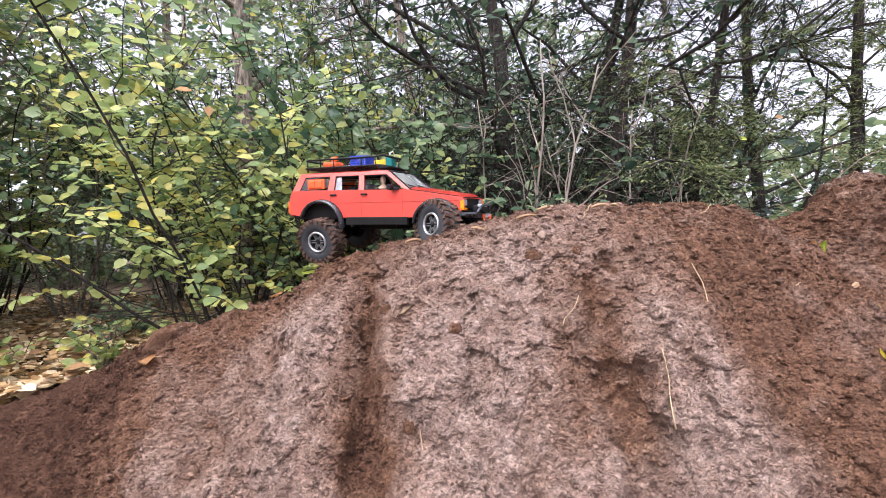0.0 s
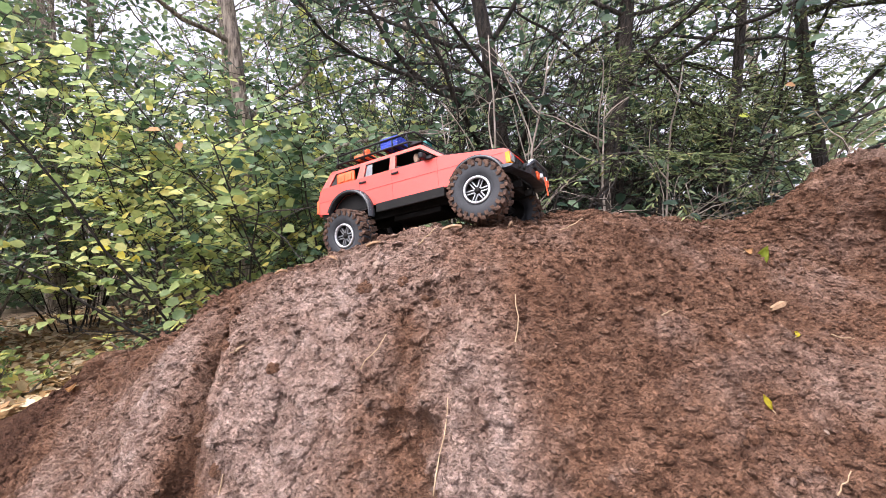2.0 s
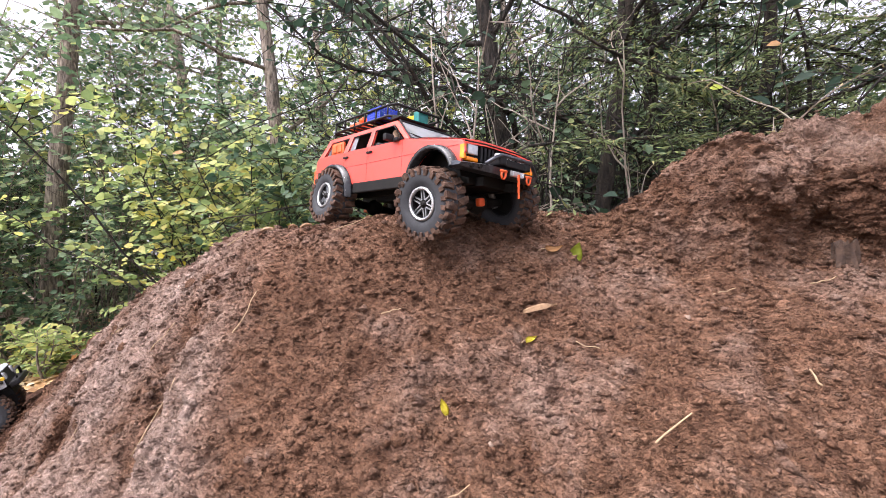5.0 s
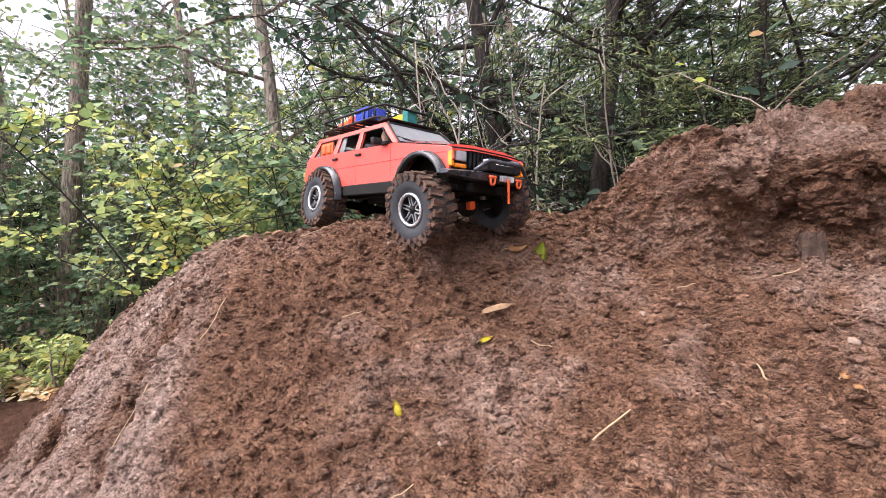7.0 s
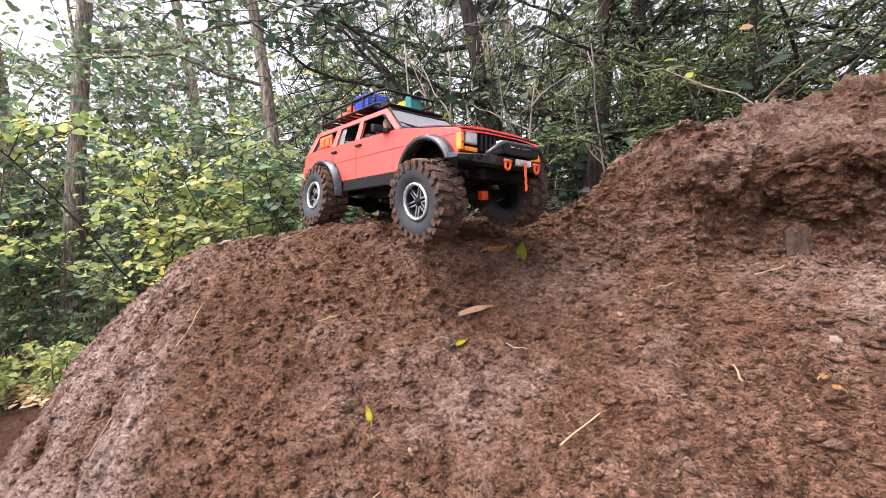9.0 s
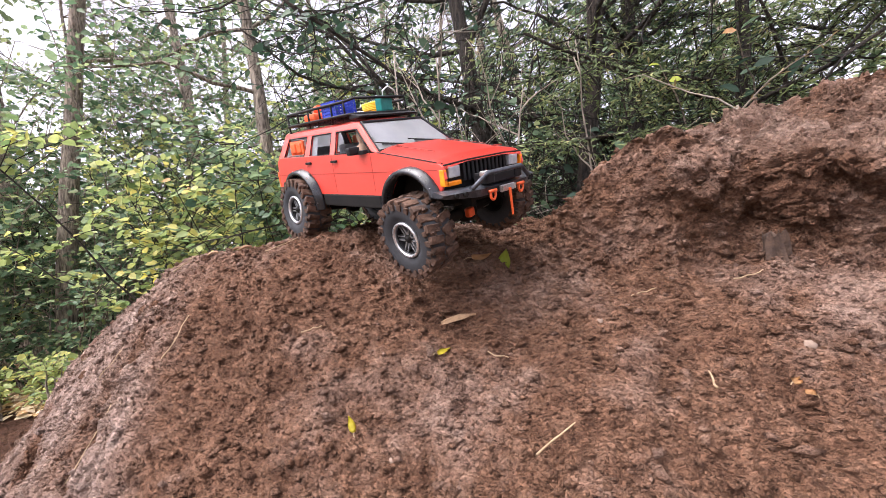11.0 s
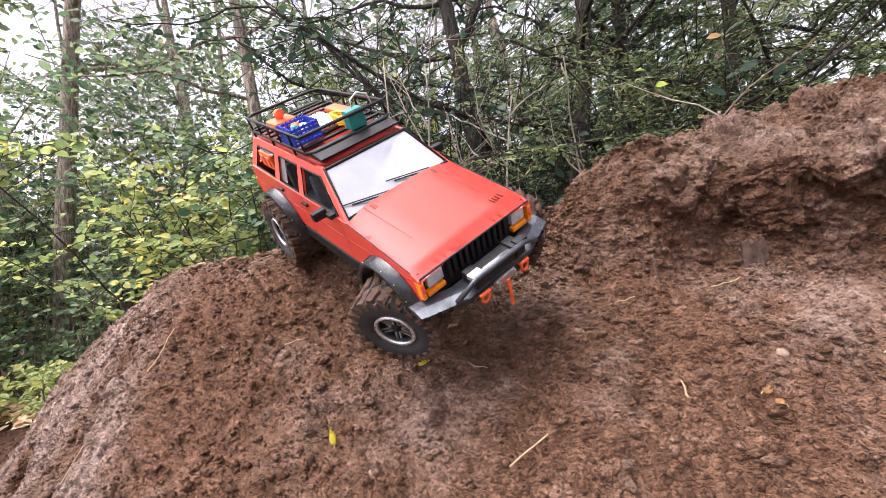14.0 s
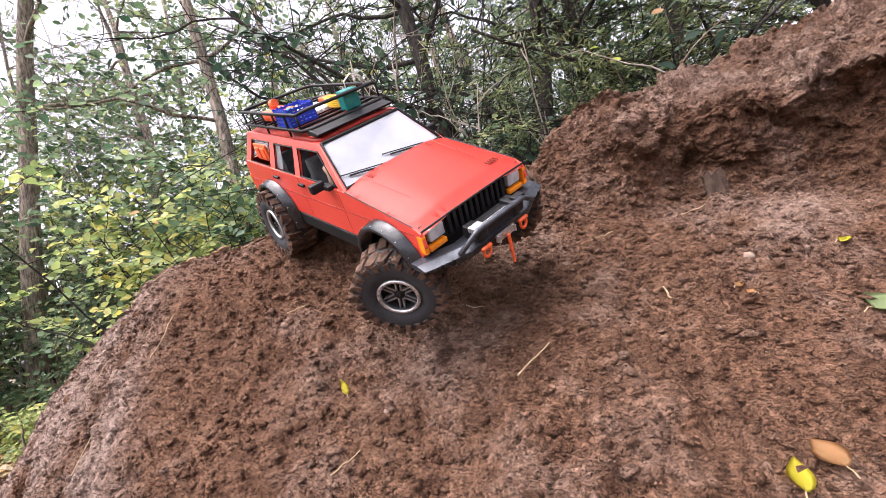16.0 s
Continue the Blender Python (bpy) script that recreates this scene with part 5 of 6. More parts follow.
    for dx, dy, mat in ((-0.05, -0.045, M_ORANGE), (-0.034, -0.04, M_WHITE), (-0.042, -0.05, M_TEAL)):
        bm = bmesh.new()
        tube(bm, [(dx, dy, zb + 0.004), (dx + 0.003, dy + 0.002, zb + 0.023)], 0.005, 10)
        part("crate_can", bm, mat, rack, "", True)
    bm = bmesh.new()
    pts = [((0.016 + 0.003 * math.sin(7 * a)) * math.cos(a) * 1.5 - 0.018, (0.0085 + 0.002 * math.cos(5 * a)) * math.sin(a) + 0.012, zb + 0.006 + 0.0012 * a / 3) for a in [0.45 * i for i in range(70)]]
    tube(bm, pts, 0.0021, 6)
    part("rope_coil", bm, M_YELROPE, rack, "coil of yellow rope", True)
    bm = bmesh.new()
    for k in range(5):
        box(bm, -0.110, -0.034, -0.018 + 0.008 * k, -0.012 + 0.008 * k, zb + 0.003, zb + 0.008, 0.001)
    part("traction_board", bm, M_WHITE, rack, "white ribbed traction board")
    bm = bmesh.new()
    box(bm, -0.150, -0.110, -0.052, -0.016, zb + 0.002, zb + 0.016, 0.005)
    tube(bm, [(-0.13, -0.034, zb + 0.016), (-0.13, -0.034, zb + 0.024), (-0.118, -0.034, zb + 0.025)], 0.006, 10)
    box(bm, -0.108, -0.03, 0.028, 0.048, zb + 0.002, zb + 0.011, 0.003)
    part("orange_toolbox", bm, M_ORANGE, rack, "orange-red toolbox and jack")
    bm = bmesh.new()
    box(bm, 0.000, 0.017, 0.004, 0.028, zb + 0.002, zb + 0.027, 0.002)
    can = part("fuel_canister", bm, M_TEAL, rack, "dark teal fuel canister")
    bm = bmesh.new()
    tube(bm, [(0.006, 0.018, zb + 0.026), (0.004, 0.02, zb + 0.036), (0.008, 0.03, zb + 0.043), (0.006, 0.045, zb + 0.036), (0.002, 0.05, zb + 0.02)], 0.0012, 6)
    part("hose", bm, M_WHITE, rack, "thin white hose", True)
    # axles
    axles, wheels = {}, {}
    for name, cx in (("front", FX), ("rear", RX)):
        bm = bmesh.new()
        tube(bm, [(0, -TRACK + 0.02, 0), (0, -0.03, 0), (0, 0.03, 0), (0, TRACK - 0.02, 0)], [0.008, 0.009, 0.009, 0.008], 10)
        bmesh.ops.create_icosphere(bm, subdivisions=2, radius=0.019, matrix=Matrix.Translation((0, 0.012, 0)))
        axle = part("axle", bm, M_CHASSIS, car, "black solid axle with diff housing", True)
        bm = bmesh.new()
        if name == "front":
            box(bm, 0.012, 0.022, -0.004, 0.010, -0.006, 0.008, 0.003)
        else:
            box(bm, -0.026, -0.012, 0.0, 0.024, -0.012, 0.010, 0.003)
        part("diff_cover", bm, M_ORANGE, axle, "orange-red diff cover and servo")
        axles[name] = axle
        for s in (-1, 1):
            bm = bmesh.new()
            tube(bm, [(cx, s * 0.062, 0.062), (cx - 0.012, s * 0.05, 0.118)], 0.0058, 10)
            part("shock_absorber", bm, M_GREY, car, "grey coil-over shock absorber", True)
            wheels[name, s] = wheel_thing(car, s)
    return car, axles, wheels


CAR, AXLES, WHEELS = build_car()


def build_grey_car():
    """The second model car, pale grey, that noses up beside the mound."""
    car = empty("model_car")
    tagged(car, "pale grey scale model off-road car nosing up the bank", "model car")
    W = 0.086
    side = [(0.222, 0.108), (0.226, 0.135), (0.218, 0.158), (0.09, 0.166), (-0.20, 0.168), (-0.21, 0.108)] + arc(RX, 0.078, 0.062, 152, 25, 8) + arc(FX - 0.02, 0.078, 0.060, 150, 30, 8)
    for s in (-1, 1):
        part("side_panel", prism(bmesh.new(), side, s * W, s * (W - 0.004), bevel=0.001), M_SILVERGREY, car, "pale grey side panel")
        part("fender_flare", prism(bmesh.new(), [(0.088, 0.120), (0.105, 0.150), (0.205, 0.150), (0.222, 0.128), (0.222, 0.122), (0.200, 0.144), (0.110, 0.144), (0.094, 0.118)], s * (W + 0.024), s * (W - 0.002), bevel=0.001), M_BLACK, car, "black fender flare")
        part("headlight", box(bmesh.new(), 0.221, 0.230, min(s * 0.045, s * 0.070), max(s * 0.045, s * 0.070), 0.126, 0.148, 0.004), M_LENS, car, "round headlight")
        part("turn_signal", box(bmesh.new(), 0.212, 0.228, min(s * 0.076, s * 0.088), max(s * 0.076, s * 0.088), 0.128, 0.138, 0.002), M_YELROPE, car, "yellow marker lamp")
    part("hood", prism(bmesh.new(), [(0.224, 0.152), (0.218, 0.160), (0.088, 0.172), (0.088, 0.160)], -W, W, bevel=0.003), M_SILVERGREY, car, "pale grey hood")
    part("cab", prism(bmesh.new(), [(0.088, 0.166), (0.056, 0.222), (-0.19, 0.224), (-0.205, 0.166)], -W + 0.006, W - 0.006, bevel=0.004), M_BLACK, car, "dark cab")
    part("windscreen", prism(bmesh.new(), [(0.0905, 0.170), (0.0605, 0.218), (0.0590, 0.217), (0.0890, 0.169)], -W + 0.014, W - 0.014), M_GLASS, car, "windscreen")
    part("grille", box(bmesh.new(), 0.216, 0.226, -0.076, 0.076, 0.110, 0.152, 0.002), M_BLACK, car, "black grille")
    part("front_bumper", box(bmesh.new(), 0.226, 0.250, -0.078, 0.078, 0.098, 0.114, 0.004), M_BLACK, car, "black front bumper")
    part("hoop_bar", tube(bmesh.new(), [(0.242, -0.04, 0.112), (0.246, -0.034, 0.138), (0.246, 0.034, 0.138), (0.242, 0.04, 0.112)], 0.0035, 8), M_BLACK, car, "black hoop bar", True)
    part("chassis", box(bmesh.new(), -0.2, 0.22, -0.05, 0.05, 0.075, 0.104, 0.003), M_CHASSIS, car, "dark chassis")
    for cx in (FX - 0.02, RX):
        for s in (-1, 1):
            w = wheel_thing(car, s)
            w.matrix_basis = pose(cx, s * TRACK, 0.06)
    return car


GREY_CAR = build_grey_car()


# ---- small things on the soil ----
def lump(rng, r, squash=0.7, rough=0.28, sub=2):
    bm = bmesh.new()
    bmesh.ops.create_icosphere(bm, subdivisions=sub, radius=r)
    o = Vector(rng.rand(3) * 50)
    for v in bm.verts:
        v.co *= 1 + rough * noise.noise(v.co / r * 1.1 + o) * 1.6
        v.co.z *= squash
    return bm


def set_on(ob, x, y, sink=0.0, turn=0.0, lift=0.0):
    p, n = on_soil(x, y)
    q = n.to_track_quat("Z", "Y").to_matrix().to_4x4()
    ob.matrix_basis = Matrix.Translation(p + n * (lift - sink)) @ q @ Matrix.Rotation(radians(turn), 4, "Z")
    return ob


def soil_leaf(x, y, size, width, turn, mat, label, curl=0.25, pitch=10):
    """A fallen leaf: a curled blade with a midrib fold and a stalk."""
    top = empty("fallen_leaf")
    bm = bmesh.new()
    n = 8
    rows = []
    for i in range(n + 1):
        t = i / n
        w = width * size * math.sin(math.pi * min(1, 0.06 + 0.94 * t) ** 0.8) * 0.5 + 0.0004
        z = curl * size * (t - 0.4) ** 2
        rows.append([bm.verts.new((size * (t - 0.5), k * w, z + abs(k) * w * 0.35 + 0.0015 * math.sin(5 * t + k))) for k in (-1, -0.5, 0, 0.5, 1)])
    for a, b in zip(rows, rows[1:]):
        for k in range(4):
            bm.faces.new((a[k], a[k + 1], b[k + 1], b[k]))
    bmesh.ops.solidify(bm, geom=bm.faces[:], thickness=0.0004)
    part("blade", bm, mat, top, "", True)
    bm = bmesh.new()
    tube(bm, [(-0.5 * size, 0, 0.16 * curl * size), (-0.68 * size, 0.04 * size, 0.004), (-0.85 * size, 0.02 * size, 0.001)], 0.0006, 5)
    part("stalk", bm, M_STRAW, top)
    set_on(top, x, y, 0, turn, 0.004)
    top.matrix_basis = top.matrix_basis @ Matrix.Rotation(radians(pitch), 4, "Y")
    return tagged(top, label, "leaf", "fallen leaves on the mound")


def soil_stick(x, y, length, thick, turn, mat=None, label="thin dry stalk lying on the soil"):
    rng = np.random.RandomState(int(1000 * (x + 2)))
    bm = bmesh.new()
    pts = [(length * (t - 0.5), rng.normal(0, 0.03) * length, 0.002 + rng.rand() * 0.002) for t in np.linspace(0, 1, 6)]
    tube(bm, pts, [thick * (1 - 0.4 * i / 5) for i in range(6)], 6)
    return tagged(set_on(part("dry_stalk", bm, mat or M_STRAW, None, "", True), x, y, 0, turn, 0.003), label, "stalk", "dry stalks on the mound")


def soil_stone(x, y, r, mat=None, name="pebble", label="small pale pebble half set in the soil", squash=0.7):
    rng = np.random.RandomState(int(1000 * (x + 3)) + int(r * 1e5))
    ob = part(name, lump(rng, r, squash), mat or M_STONE, None, "", True)
    return tagged(set_on(ob, x, y, r * 0.15, rng.rand() * 360), label, name.replace("_", " "), "stones and crumbs on the mound")


def build_small_things():
    soil_leaf(0.849, 0.944, 0.040, 0.55, 60, M_LEAFGREEN, "fresh yellow-green leaf standing up on the soil", 0.6, -55)
    soil_leaf(0.815, 0.925, 0.036, 0.42, 10, M_LEAFBROWN, "dry tan leaf curled on the soil", 0.8)
    soil_leaf(0.808, 0.782, 0.020, 0.40, 25, M_YELLOW, "small yellow leaf on the soil")
    soil_leaf(0.717, 0.688, 0.021, 0.42, 110, M_YELLOW, "small yellow leaf on the soil", 0.5, -20)
    soil_leaf(1.165, 0.648, 0.030, 0.55, 60, M_YELLOW, "broad yellow leaf beside a brown one", 0.4)
    soil_leaf(1.188, 0.668, 0.027, 0.85, 95, M_LEAFBROWN, "broad tan leaf beside a yellow one", 0.5)
    soil_leaf(1.305, 0.843, 0.044, 0.7, 20, M_PALEGREEN, "pale green leaf lying on the soil", 0.3)
    soil_leaf(1.318, 0.932, 0.026, 0.4, 20, M_YELLOW, "small yellow leaf on the soil")
    soil_leaf(1.187, 0.842, 0.014, 0.7, 30, M_LEAFBROWN, "small dry tan leaf on the soil", 0.7)
    soil_leaf(1.194, 0.832, 0.010, 0.8, 110, M_LEAFBROWN, "small dry tan leaf on the soil", 0.7)
    soil_leaf(-0.265, 0.50, 0.042, 0.35, 80, M_LEAFGREEN, "narrow pale green leaf on the soil", 0.3)
    soil_leaf(-0.38, 0.96, 0.05, 0.7, 20, M_LEAFBROWN, "dry tan leaf curled on the soil", 0.6)
    soil_leaf(-0.60, 0.86, 0.045, 0.5, 200, M_LEAFBROWN, "dry tan leaf curled on the soil", 0.8)
    # splintered bark
    rng = np.random.RandomState(3)
    for x, y, L, w, turn in ((0.812, 0.829, 0.052, 0.010, 8), (0.30, 0.80, 0.035, 0.005, 30), (0.16, 0.80, 0.04, 0.005, 12), (0.07, 0.82, 0.035, 0.006, -20), (0.34, 0.83, 0.030, 0.006, -35), (0.40, 0.80, 0.025, 0.004, 50), (-0.06, 0.85, 0.035, 0.005, 15), (0.22, 0.86, 0.05, 0.005, 20)):
        bm = bmesh.new()
        n = 7
        up, lo = [], []
        for i in range(n + 1):
            t = i / n
            ww = w * (0.25 + 0.75 * math.sin(math.pi * min(1, t + 0.12))) * (0.8 + 0.4 * rng.rand()) * 0.5
            z = 0.003 + 0.004 * math.sin(3 * t)
            up.append([bm.verts.new((L * (t - 0.5), -ww, z)), bm.verts.new((L * (t - 0.5), 0.2 * ww, z + 0.0028)), bm.verts.new((L * (t - 0.5), ww, z))])
            lo.append(bm.verts.new((L * (t - 0.5), 0, z - 0.003)))
        for i in range(n):
            a, b = up[i], up[i + 1]
            bm.faces.new((a[0], a[1], b[1], b[0]))
            bm.faces.new((a[1], a[2], b[2], b[1]))
            bm.faces.new((a[2], lo[i], lo[i + 1], b[2]))
            bm.faces.new((lo[i], a[0], b[0], lo[i + 1]))
        tagged(set_on(part("bark_splinter", bm, M_WOOD), x, y, 0, turn, 0.003), "torn tan wood splinter lying on the soil", "wood splinter", "splinters on the mound")
    # stalks
    for x, y, L, r, turn in ((0.265, 0.77, 0.05, 0.0011, 70), (0.406, 0.658, 0.09, 0.0010, 78), (0.313, 0.579, 0.11, 0.0010, 95), (0.972, 0.702, 0.05, 0.0012, 60), (1.113, 0.809, 0.022, 0.0014, 80), (0.62, 0.735, 0.03, 0.0010, 20), (1.05, 0.93, 0.04, 0.0009, 12), (0.20, 0.66, 0.06, 0.0009, 60), (-0.03, 0.62, 0.05, 0.0010, 110), (0.50, 0.80, 0.06, 0.0010, 30), (1.18, 1.0, 0.05, 0.0010, 15), (0.88, 0.80, 0.03, 0.0009, -20), (0.76, 0.62, 0.04, 0.0009, 30)):
        soil_stick(x, y, L, r, turn)
    soil_leaf(-0.062, 0.723, 0.030, 0.20, 55, M_STRAW, "narrow pale straw-coloured blade on the soil", 0.2)
    # stones and hard crumbs
    for x, y, r in ((0.179, 0.748, 0.0085), (0.999, 0.861, 0.0045), (1.214, 0.895, 0.0065), (0.781, 0.679, 0.004), (0.33, 0.62, 0.005), (0.05, 0.71, 0.005)):
        soil_stone(x, y, r)
    for x, y, r in ((0.158, 0.736, 0.014), (1.16, 0.90, 0.018), (1.12, 0.89, 0.012), (1.20, 0.92, 0.010), (1.36, 0.82, 0.022), (1.40, 0.74, 0.016), (0.68, 0.64, 0.010), (0.287, 0.702, 0.009), (0.23, 0.72, 0.010), (-0.10, 0.73, 0.012), (0.02, 0.68, 0.012), (-0.05, 0.63, 0.014), (0.70, 0.66, 0.008), (0.93, 0.66, 0.010), (1.0, 0.64, 0.008), (1.08, 0.72, 0.012)):
        soil_stone(x, y, r, M_SOIL, "soil_lump", "crumbly lump of brown soil", 0.75)
    soil_stone(-0.62, 0.955, 0.055, M_SOIL, "soil_lump", "large dark clod of earth on the bank", 0.6)
    soil_stone(-0.50, 0.97, 0.035, M_SOIL, "soil_lump", "dark clod of earth on the bank", 0.6)
    # root stump under the clod
    bm = bmesh.new()
    rings = []
    for i in range(7):
        t = i / 6
        rings.append([bm.verts.new(((0.013 + 0.004 * (1 - t) ** 2) * (1 + 0.34 * math.sin(5 * k * 2 * math.pi / 18 + 2 * t)) * math.cos(k * 2 * math.pi / 18), (0.010 + 0.006 * (1 - t) ** 2) * (1 + 0.34 * math.sin(5 * k * 2 * math.pi / 18 + 2 * t)) * math.sin(k * 2 * math.pi / 18), -0.012 + 0.052 * t + (0.007 * math.sin(k * 2.7) if i == 6 else 0))) for k in range(18)])
    for a, b in zip(rings, rings[1:]):
        for k in range(18):
            bm.faces.new((a[k], a[(k + 1) % 18], b[(k + 1) % 18], b[k]))
    bm.faces.new(rings[-1])
    stump = part("root_stump", bm, M_ROOT)
    p, _ = on_soil(1.224, 1.055)
    stump.matrix_basis = Matrix.Translation(p + Vector((0, 0, -0.014)))
    tagged(stump, "short frayed root stub poking out of the soil", "root")
    # loose crumbs, thousands of them
    rng = np.random.RandomState(21)
    flatP, flatN = SOIL_P.reshape(-1, 3), SOIL_N.reshape(-1, 3)
    pick = np.where((flatP[:, 0] > -0.9) & (flatP[:, 0] < 1.7) & (flatP[:, 1] > 0.3) & (flatP[:, 1] < 1.25))[0]
    pick = rng.choice(pick, 32000)
    n = len(pick)
    octa = np.array([(1, 0, 0), (-1, 0, 0), (0, 1, 0), (0, -1, 0), (0, 0, 1), (0, 0, -1)], float)
    tri = np.array([(0, 2, 4), (2, 1, 4), (1, 3, 4), (3, 0, 4), (2, 0, 5), (1, 2, 5), (3, 1, 5), (0, 3, 5)])
    size = 0.0015 + 0.0020 * rng.rand(n) + 0.0065 * rng.rand(n) ** 9
    shape = octa[None] * rng.uniform(0.65, 1.3, (n, 6, 1)) + rng.normal(0, 0.18, (n, 6, 3))
    shape = shape * np.stack([rng.uniform(0.8, 1.6, n), rng.uniform(0.7, 1.1, n), rng.uniform(0.5, 0.9, n)], 1)[:, None]
    turn = rng.normal(0, 0.9, n)
    tilt = rng.normal(0, 0.35, n)
    c, s, ct, st = np.cos(turn)[:, None], np.sin(turn)[:, None], np.cos(tilt)[:, None], np.sin(tilt)[:, None]
    x, y, z = shape[..., 0], shape[..., 1], shape[..., 2]
    x, z = ct * x - st * z, st * x + ct * z
    shape = np.stack([c * x - s * y, s * x + c * y, z], -1)
    V = flatP[pick][:, None] + flatN[pick][:, None] * size[:, None, None] * 0.25 + size[:, None, None] * shape
    F = (np.arange(n)[:, None, None] * 6 + tri[None]).reshape(-1, 3)
    me = bpy.data.meshes.new("soil_crumbs")
    me.vertices.add(6 * n)
    me.vertices.foreach_set("co", V.astype(np.float32).ravel())
    me.loops.add(F.size)
    me.loops.foreach_set("vertex_index", F.astype(np.int32).ravel())
    me.polygons.add(len(F))
    me.polygons.foreach_set("loop_start", np.arange(0, F.size, 3, dtype=np.int32))
    me.update(calc_edges=True)
    a = me.attributes.new("clay_shade", "FLOAT", "POINT")
    a.data.foreach_set("value", np.repeat(SOIL_CLAY_SHADE.ravel()[pick] + rng.normal(0.0, 0.14, n), 6).astype(np.float32))
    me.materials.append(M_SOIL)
    tagged(new("soil_crumbs", me), "loose crumbs of brown soil strewn over the mound", "soil crumbs", kind="stuff")


build_small_things()


# ---- what moves ----
CAR_ROWS = [
    (0, -0.1433, 1.0849, 0.4807, 5.8, 1.0, -19.8),
    (0.5, -0.1005, 1.0497, 0.5014, 4.7, -0.4, -26.8),
    (1, 0.0406, 0.9746, 0.5167, -5.4, -11.3, -26.1),
    (1.5, 0.1616, 0.9451, 0.5264, -9.0, -11.0, -21.0),
    (2, 0.2190, 0.9598, 0.5394, -8.1, -6.3, -17.8),
    (2.5, 0.3334, 0.9772, 0.5579, -10.1, -1.1, -16.7),
    (3, 0.3899, 0.9768, 0.5624, -12.9, 1.8, -19.1),
    (3.5, 0.4306, 0.9606, 0.5545, -12.7, 3.5, -20.3),
    (4, 0.4729, 0.9417, 0.5478, -7.0, 4.8, -22.4),
    (4.5, 0.4873, 0.9328, 0.5443, -6.8, 5.1, -22.9),
    (5, 0.5277, 0.9368, 0.5477, -4.6, 4.7, -20.9),
    (5.2, 0.5246, 0.9371, 0.5435, -5.0, 4.8, -21.4),
    (7.3, 0.5757, 0.9430, 0.5487, -2.2, 7.4, -18.3),
    (7.5, 0.5820, 0.9338, 0.5462, -2.4, 7.3, -18.0),
    (8, 0.6320, 0.9223, 0.5523, -2.5, 7.0, -19.0),
    (8.5, 0.6289, 0.9201, 0.5499, -2.7, 7.5, -19.3),
    (9, 0.6433, 0.9184, 0.5505, -1.8, 6.7, -19.4),
    (11.5, 0.6507, 0.9270, 0.5590, 15.1, 14.4, -15.8),
    (12, 0.6658, 0.9110, 0.5518, 16.7, 16.1, -15.9),
    (12.5, 0.6728, 0.9035, 0.5489, 16.2, 16.1, -16.5),
    (13, 0.6764, 0.9007, 0.5494, 16.6, 15.9, -16.4),
    (13.5, 0.6892, 0.8961, 0.5488, 20.9, 17.7, -16.4),
    (14, 0.7178, 0.8661, 0.5350, 28.8, 26.1, -20.0),
    (14.5, 0.7179, 0.8601, 0.5296, 28.0, 27.4, -22.3),
    (15, 0.7133, 0.8622, 0.5267, 28.6, 27.9, -22.0),
    (15.5, 0.7115, 0.8598, 0.5149, 27.8, 28.2, -21.9),
    (16, 0.7346, 0.8440, 0.4976, 24.0, 26.0, -22.9),
]
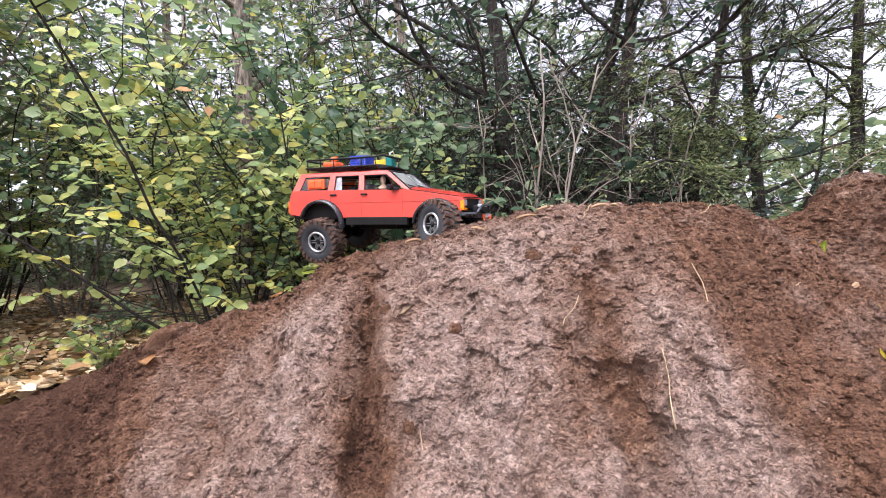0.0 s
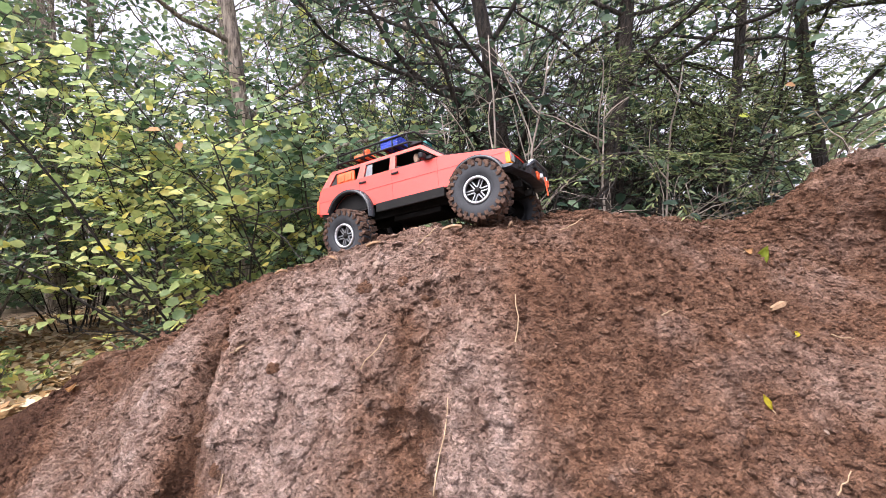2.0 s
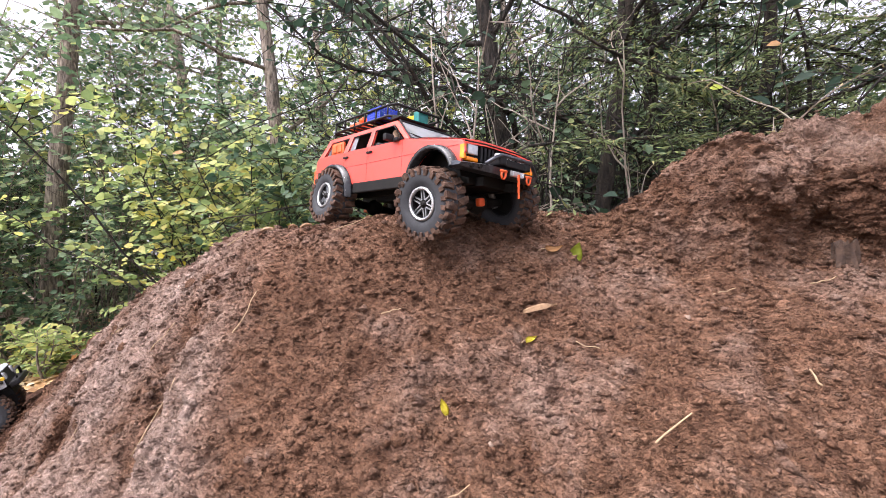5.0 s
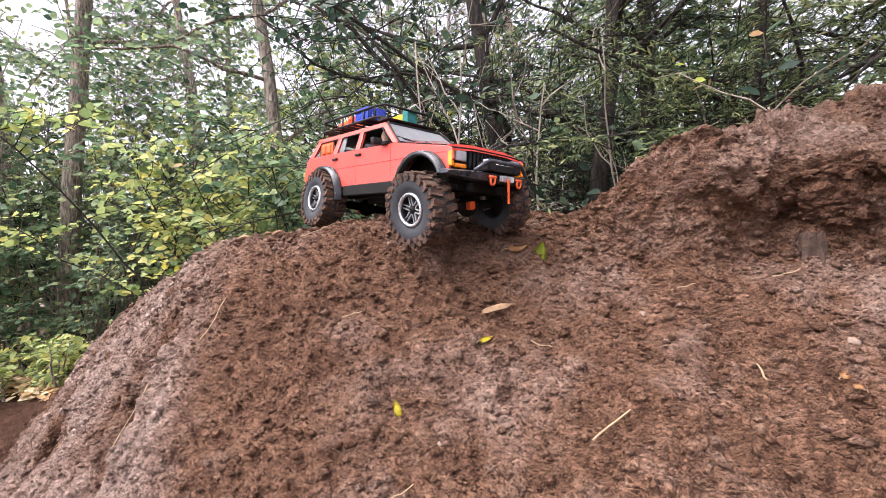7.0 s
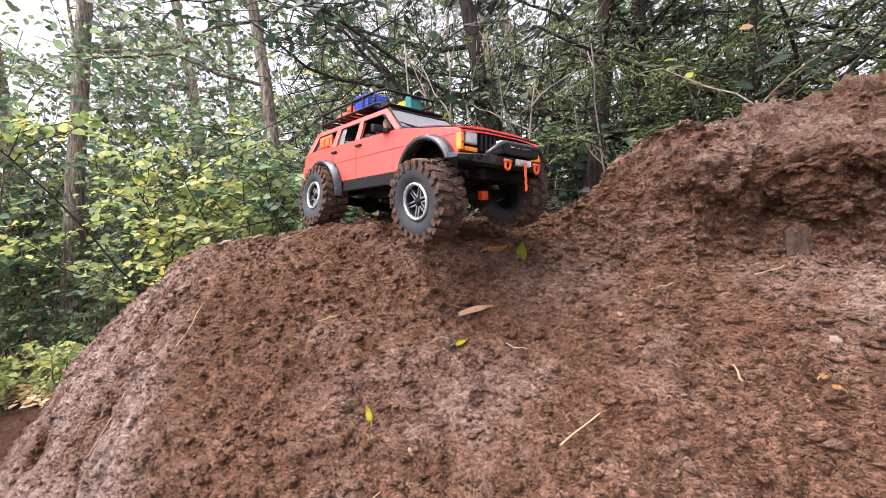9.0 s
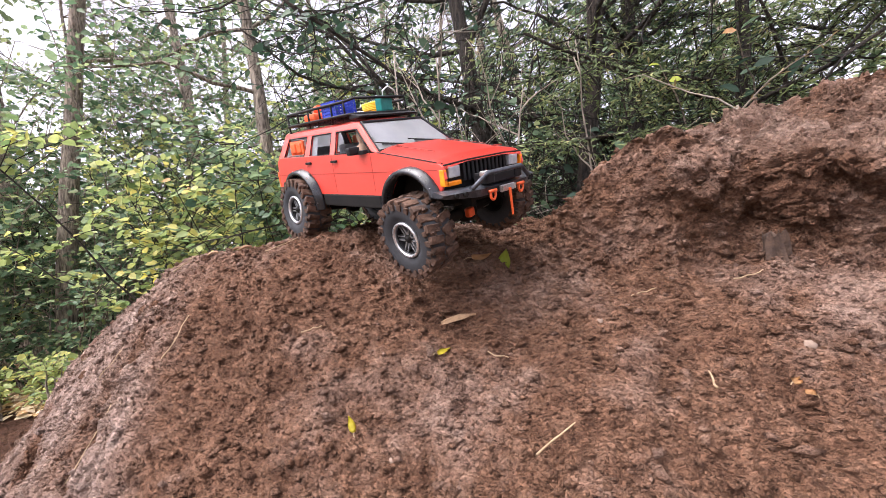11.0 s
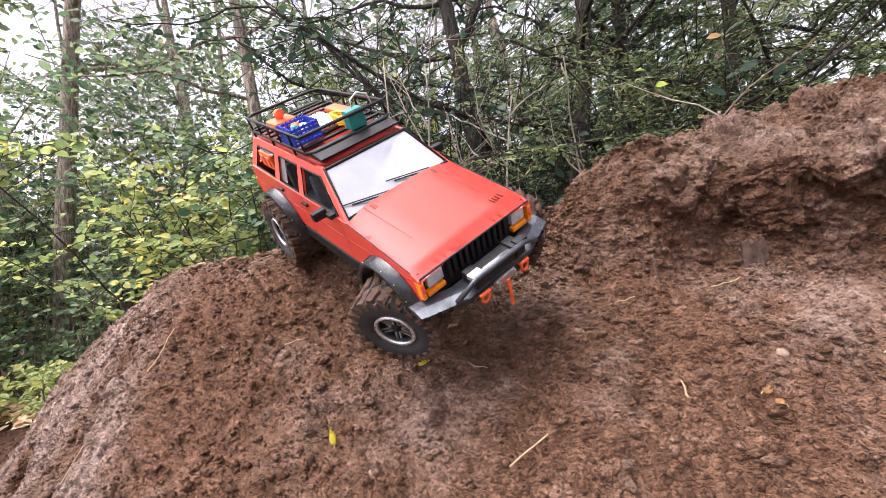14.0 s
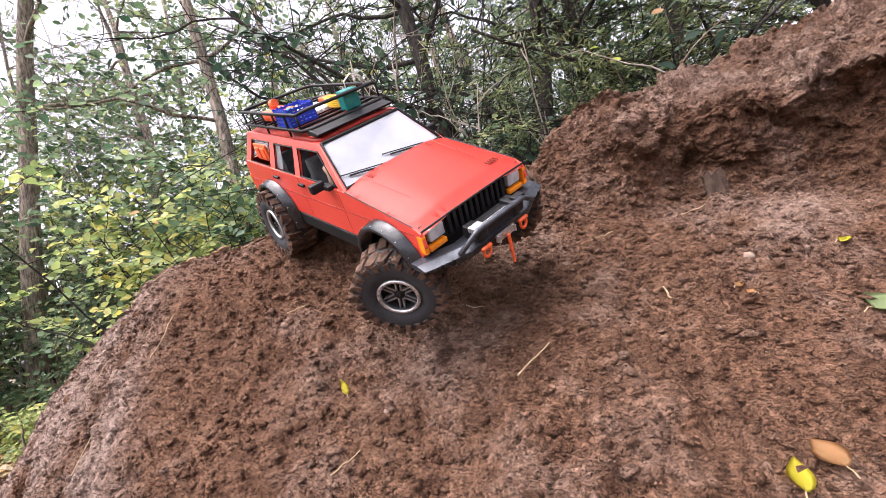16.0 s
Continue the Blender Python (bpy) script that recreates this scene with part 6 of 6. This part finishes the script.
# heights of the wheel centres in the car's space on its near side: seconds, front, rear
WHEEL_ROWS = [(0, 0.086, 0.047), (0.5, 0.073, 0.066), (1, 0.066, 0.063), (1.5, 0.074, 0.051), (2, 0.073, 0.046), (2.5, 0.068, 0.042), (3, 0.059, 0.052), (3.5, 0.057, 0.062), (4, 0.058, 0.073), (5, 0.053, 0.080), (7.3, 0.056, 0.079), (9, 0.055, 0.079), (11.5, 0.052, 0.076), (12.5, 0.058, 0.076), (13.5, 0.057, 0.077), (14, 0.060, 0.078), (16, 0.060, 0.078)]
STEER_ROWS = [(0, -28), (0.5, -22), (1, 0), (1.5, 4), (2.5, 6), (3.5, 4), (5, 6), (7.5, 2), (9, 0), (11.5, 0), (13.5, 2), (13.75, 20), (14, 32), (14.5, 34), (15, 36), (16, 38)]


# the grey car: seconds, way along the bank, height, tilt
GREY_ROWS = [(0, -0.62, 0.0, 0), (3.6, -0.60, 0.0, 0), (4.4, -0.26, -0.03, -8), (4.8, -0.06, -0.005, -23), (5.2, 0.03, 0.032, -25), (5.4, 0.03, 0.032, -25), (6.1, -0.16, -0.015, -22), (6.8, -0.45, -0.01, -4), (7.2, -0.60, 0.0, 0), (16, -0.62, 0.0, 0)]


def motions():
    walk(GREY_CAR, [(t, pose(-0.86 + 0.42 * u, 0.63 + 0.906 * u, z, 0, tilt, 65)) for t, u, z, tilt in GREY_ROWS])
    walk(CAR, [(t, pose(x, y, z, rx, ry, rz)) for t, x, y, z, rx, ry, rz in CAR_ROWS])
    times = [r[0] for r in CAR_ROWS]
    P = np.array([r[1:4] for r in CAR_ROWS])
    ways = np.concatenate([[0], np.cumsum(np.linalg.norm(np.diff(P, axis=0), axis=1))])
    ticks = [0.25 * i for i in range(65)]
    wt = [r[0] for r in WHEEL_ROWS]
    rows = {k: [] for k in WHEELS}
    axle_rows = {"front": [], "rear": []}
    for t in ticks:
        spin = math.degrees(np.interp(t, times, ways) / TYRE)
        steer = np.interp(t, [r[0] for r in STEER_ROWS], [r[1] for r in STEER_ROWS])
        for name, cx, col, rest in (("front", FX, 1, 0.070), ("rear", RX, 2, 0.064)):
            near = np.interp(t, wt, [r[col] for r in WHEEL_ROWS])
            far = rest - 0.3 * (near - rest)
            roll = math.degrees(math.atan2(far - near, 2 * TRACK))
            mid = (near + far) / 2
            axle_rows[name].append((t, pose(cx, 0, mid, roll, 0, 0)))
            for s, h in ((-1, near), (1, far)):
                turn = steer if name == "front" else 0
                rows[name, s].append((t, pose(cx, s * TRACK, h, roll, 0, 0) @ pose(0, 0, 0, 0, 0, turn) @ pose(0, 0, 0, 0, spin, 0)))
    for k, r in rows.items():
        walk(WHEELS[k], r)
    for k, r in axle_rows.items():
        walk(AXLES[k], r)


motions()
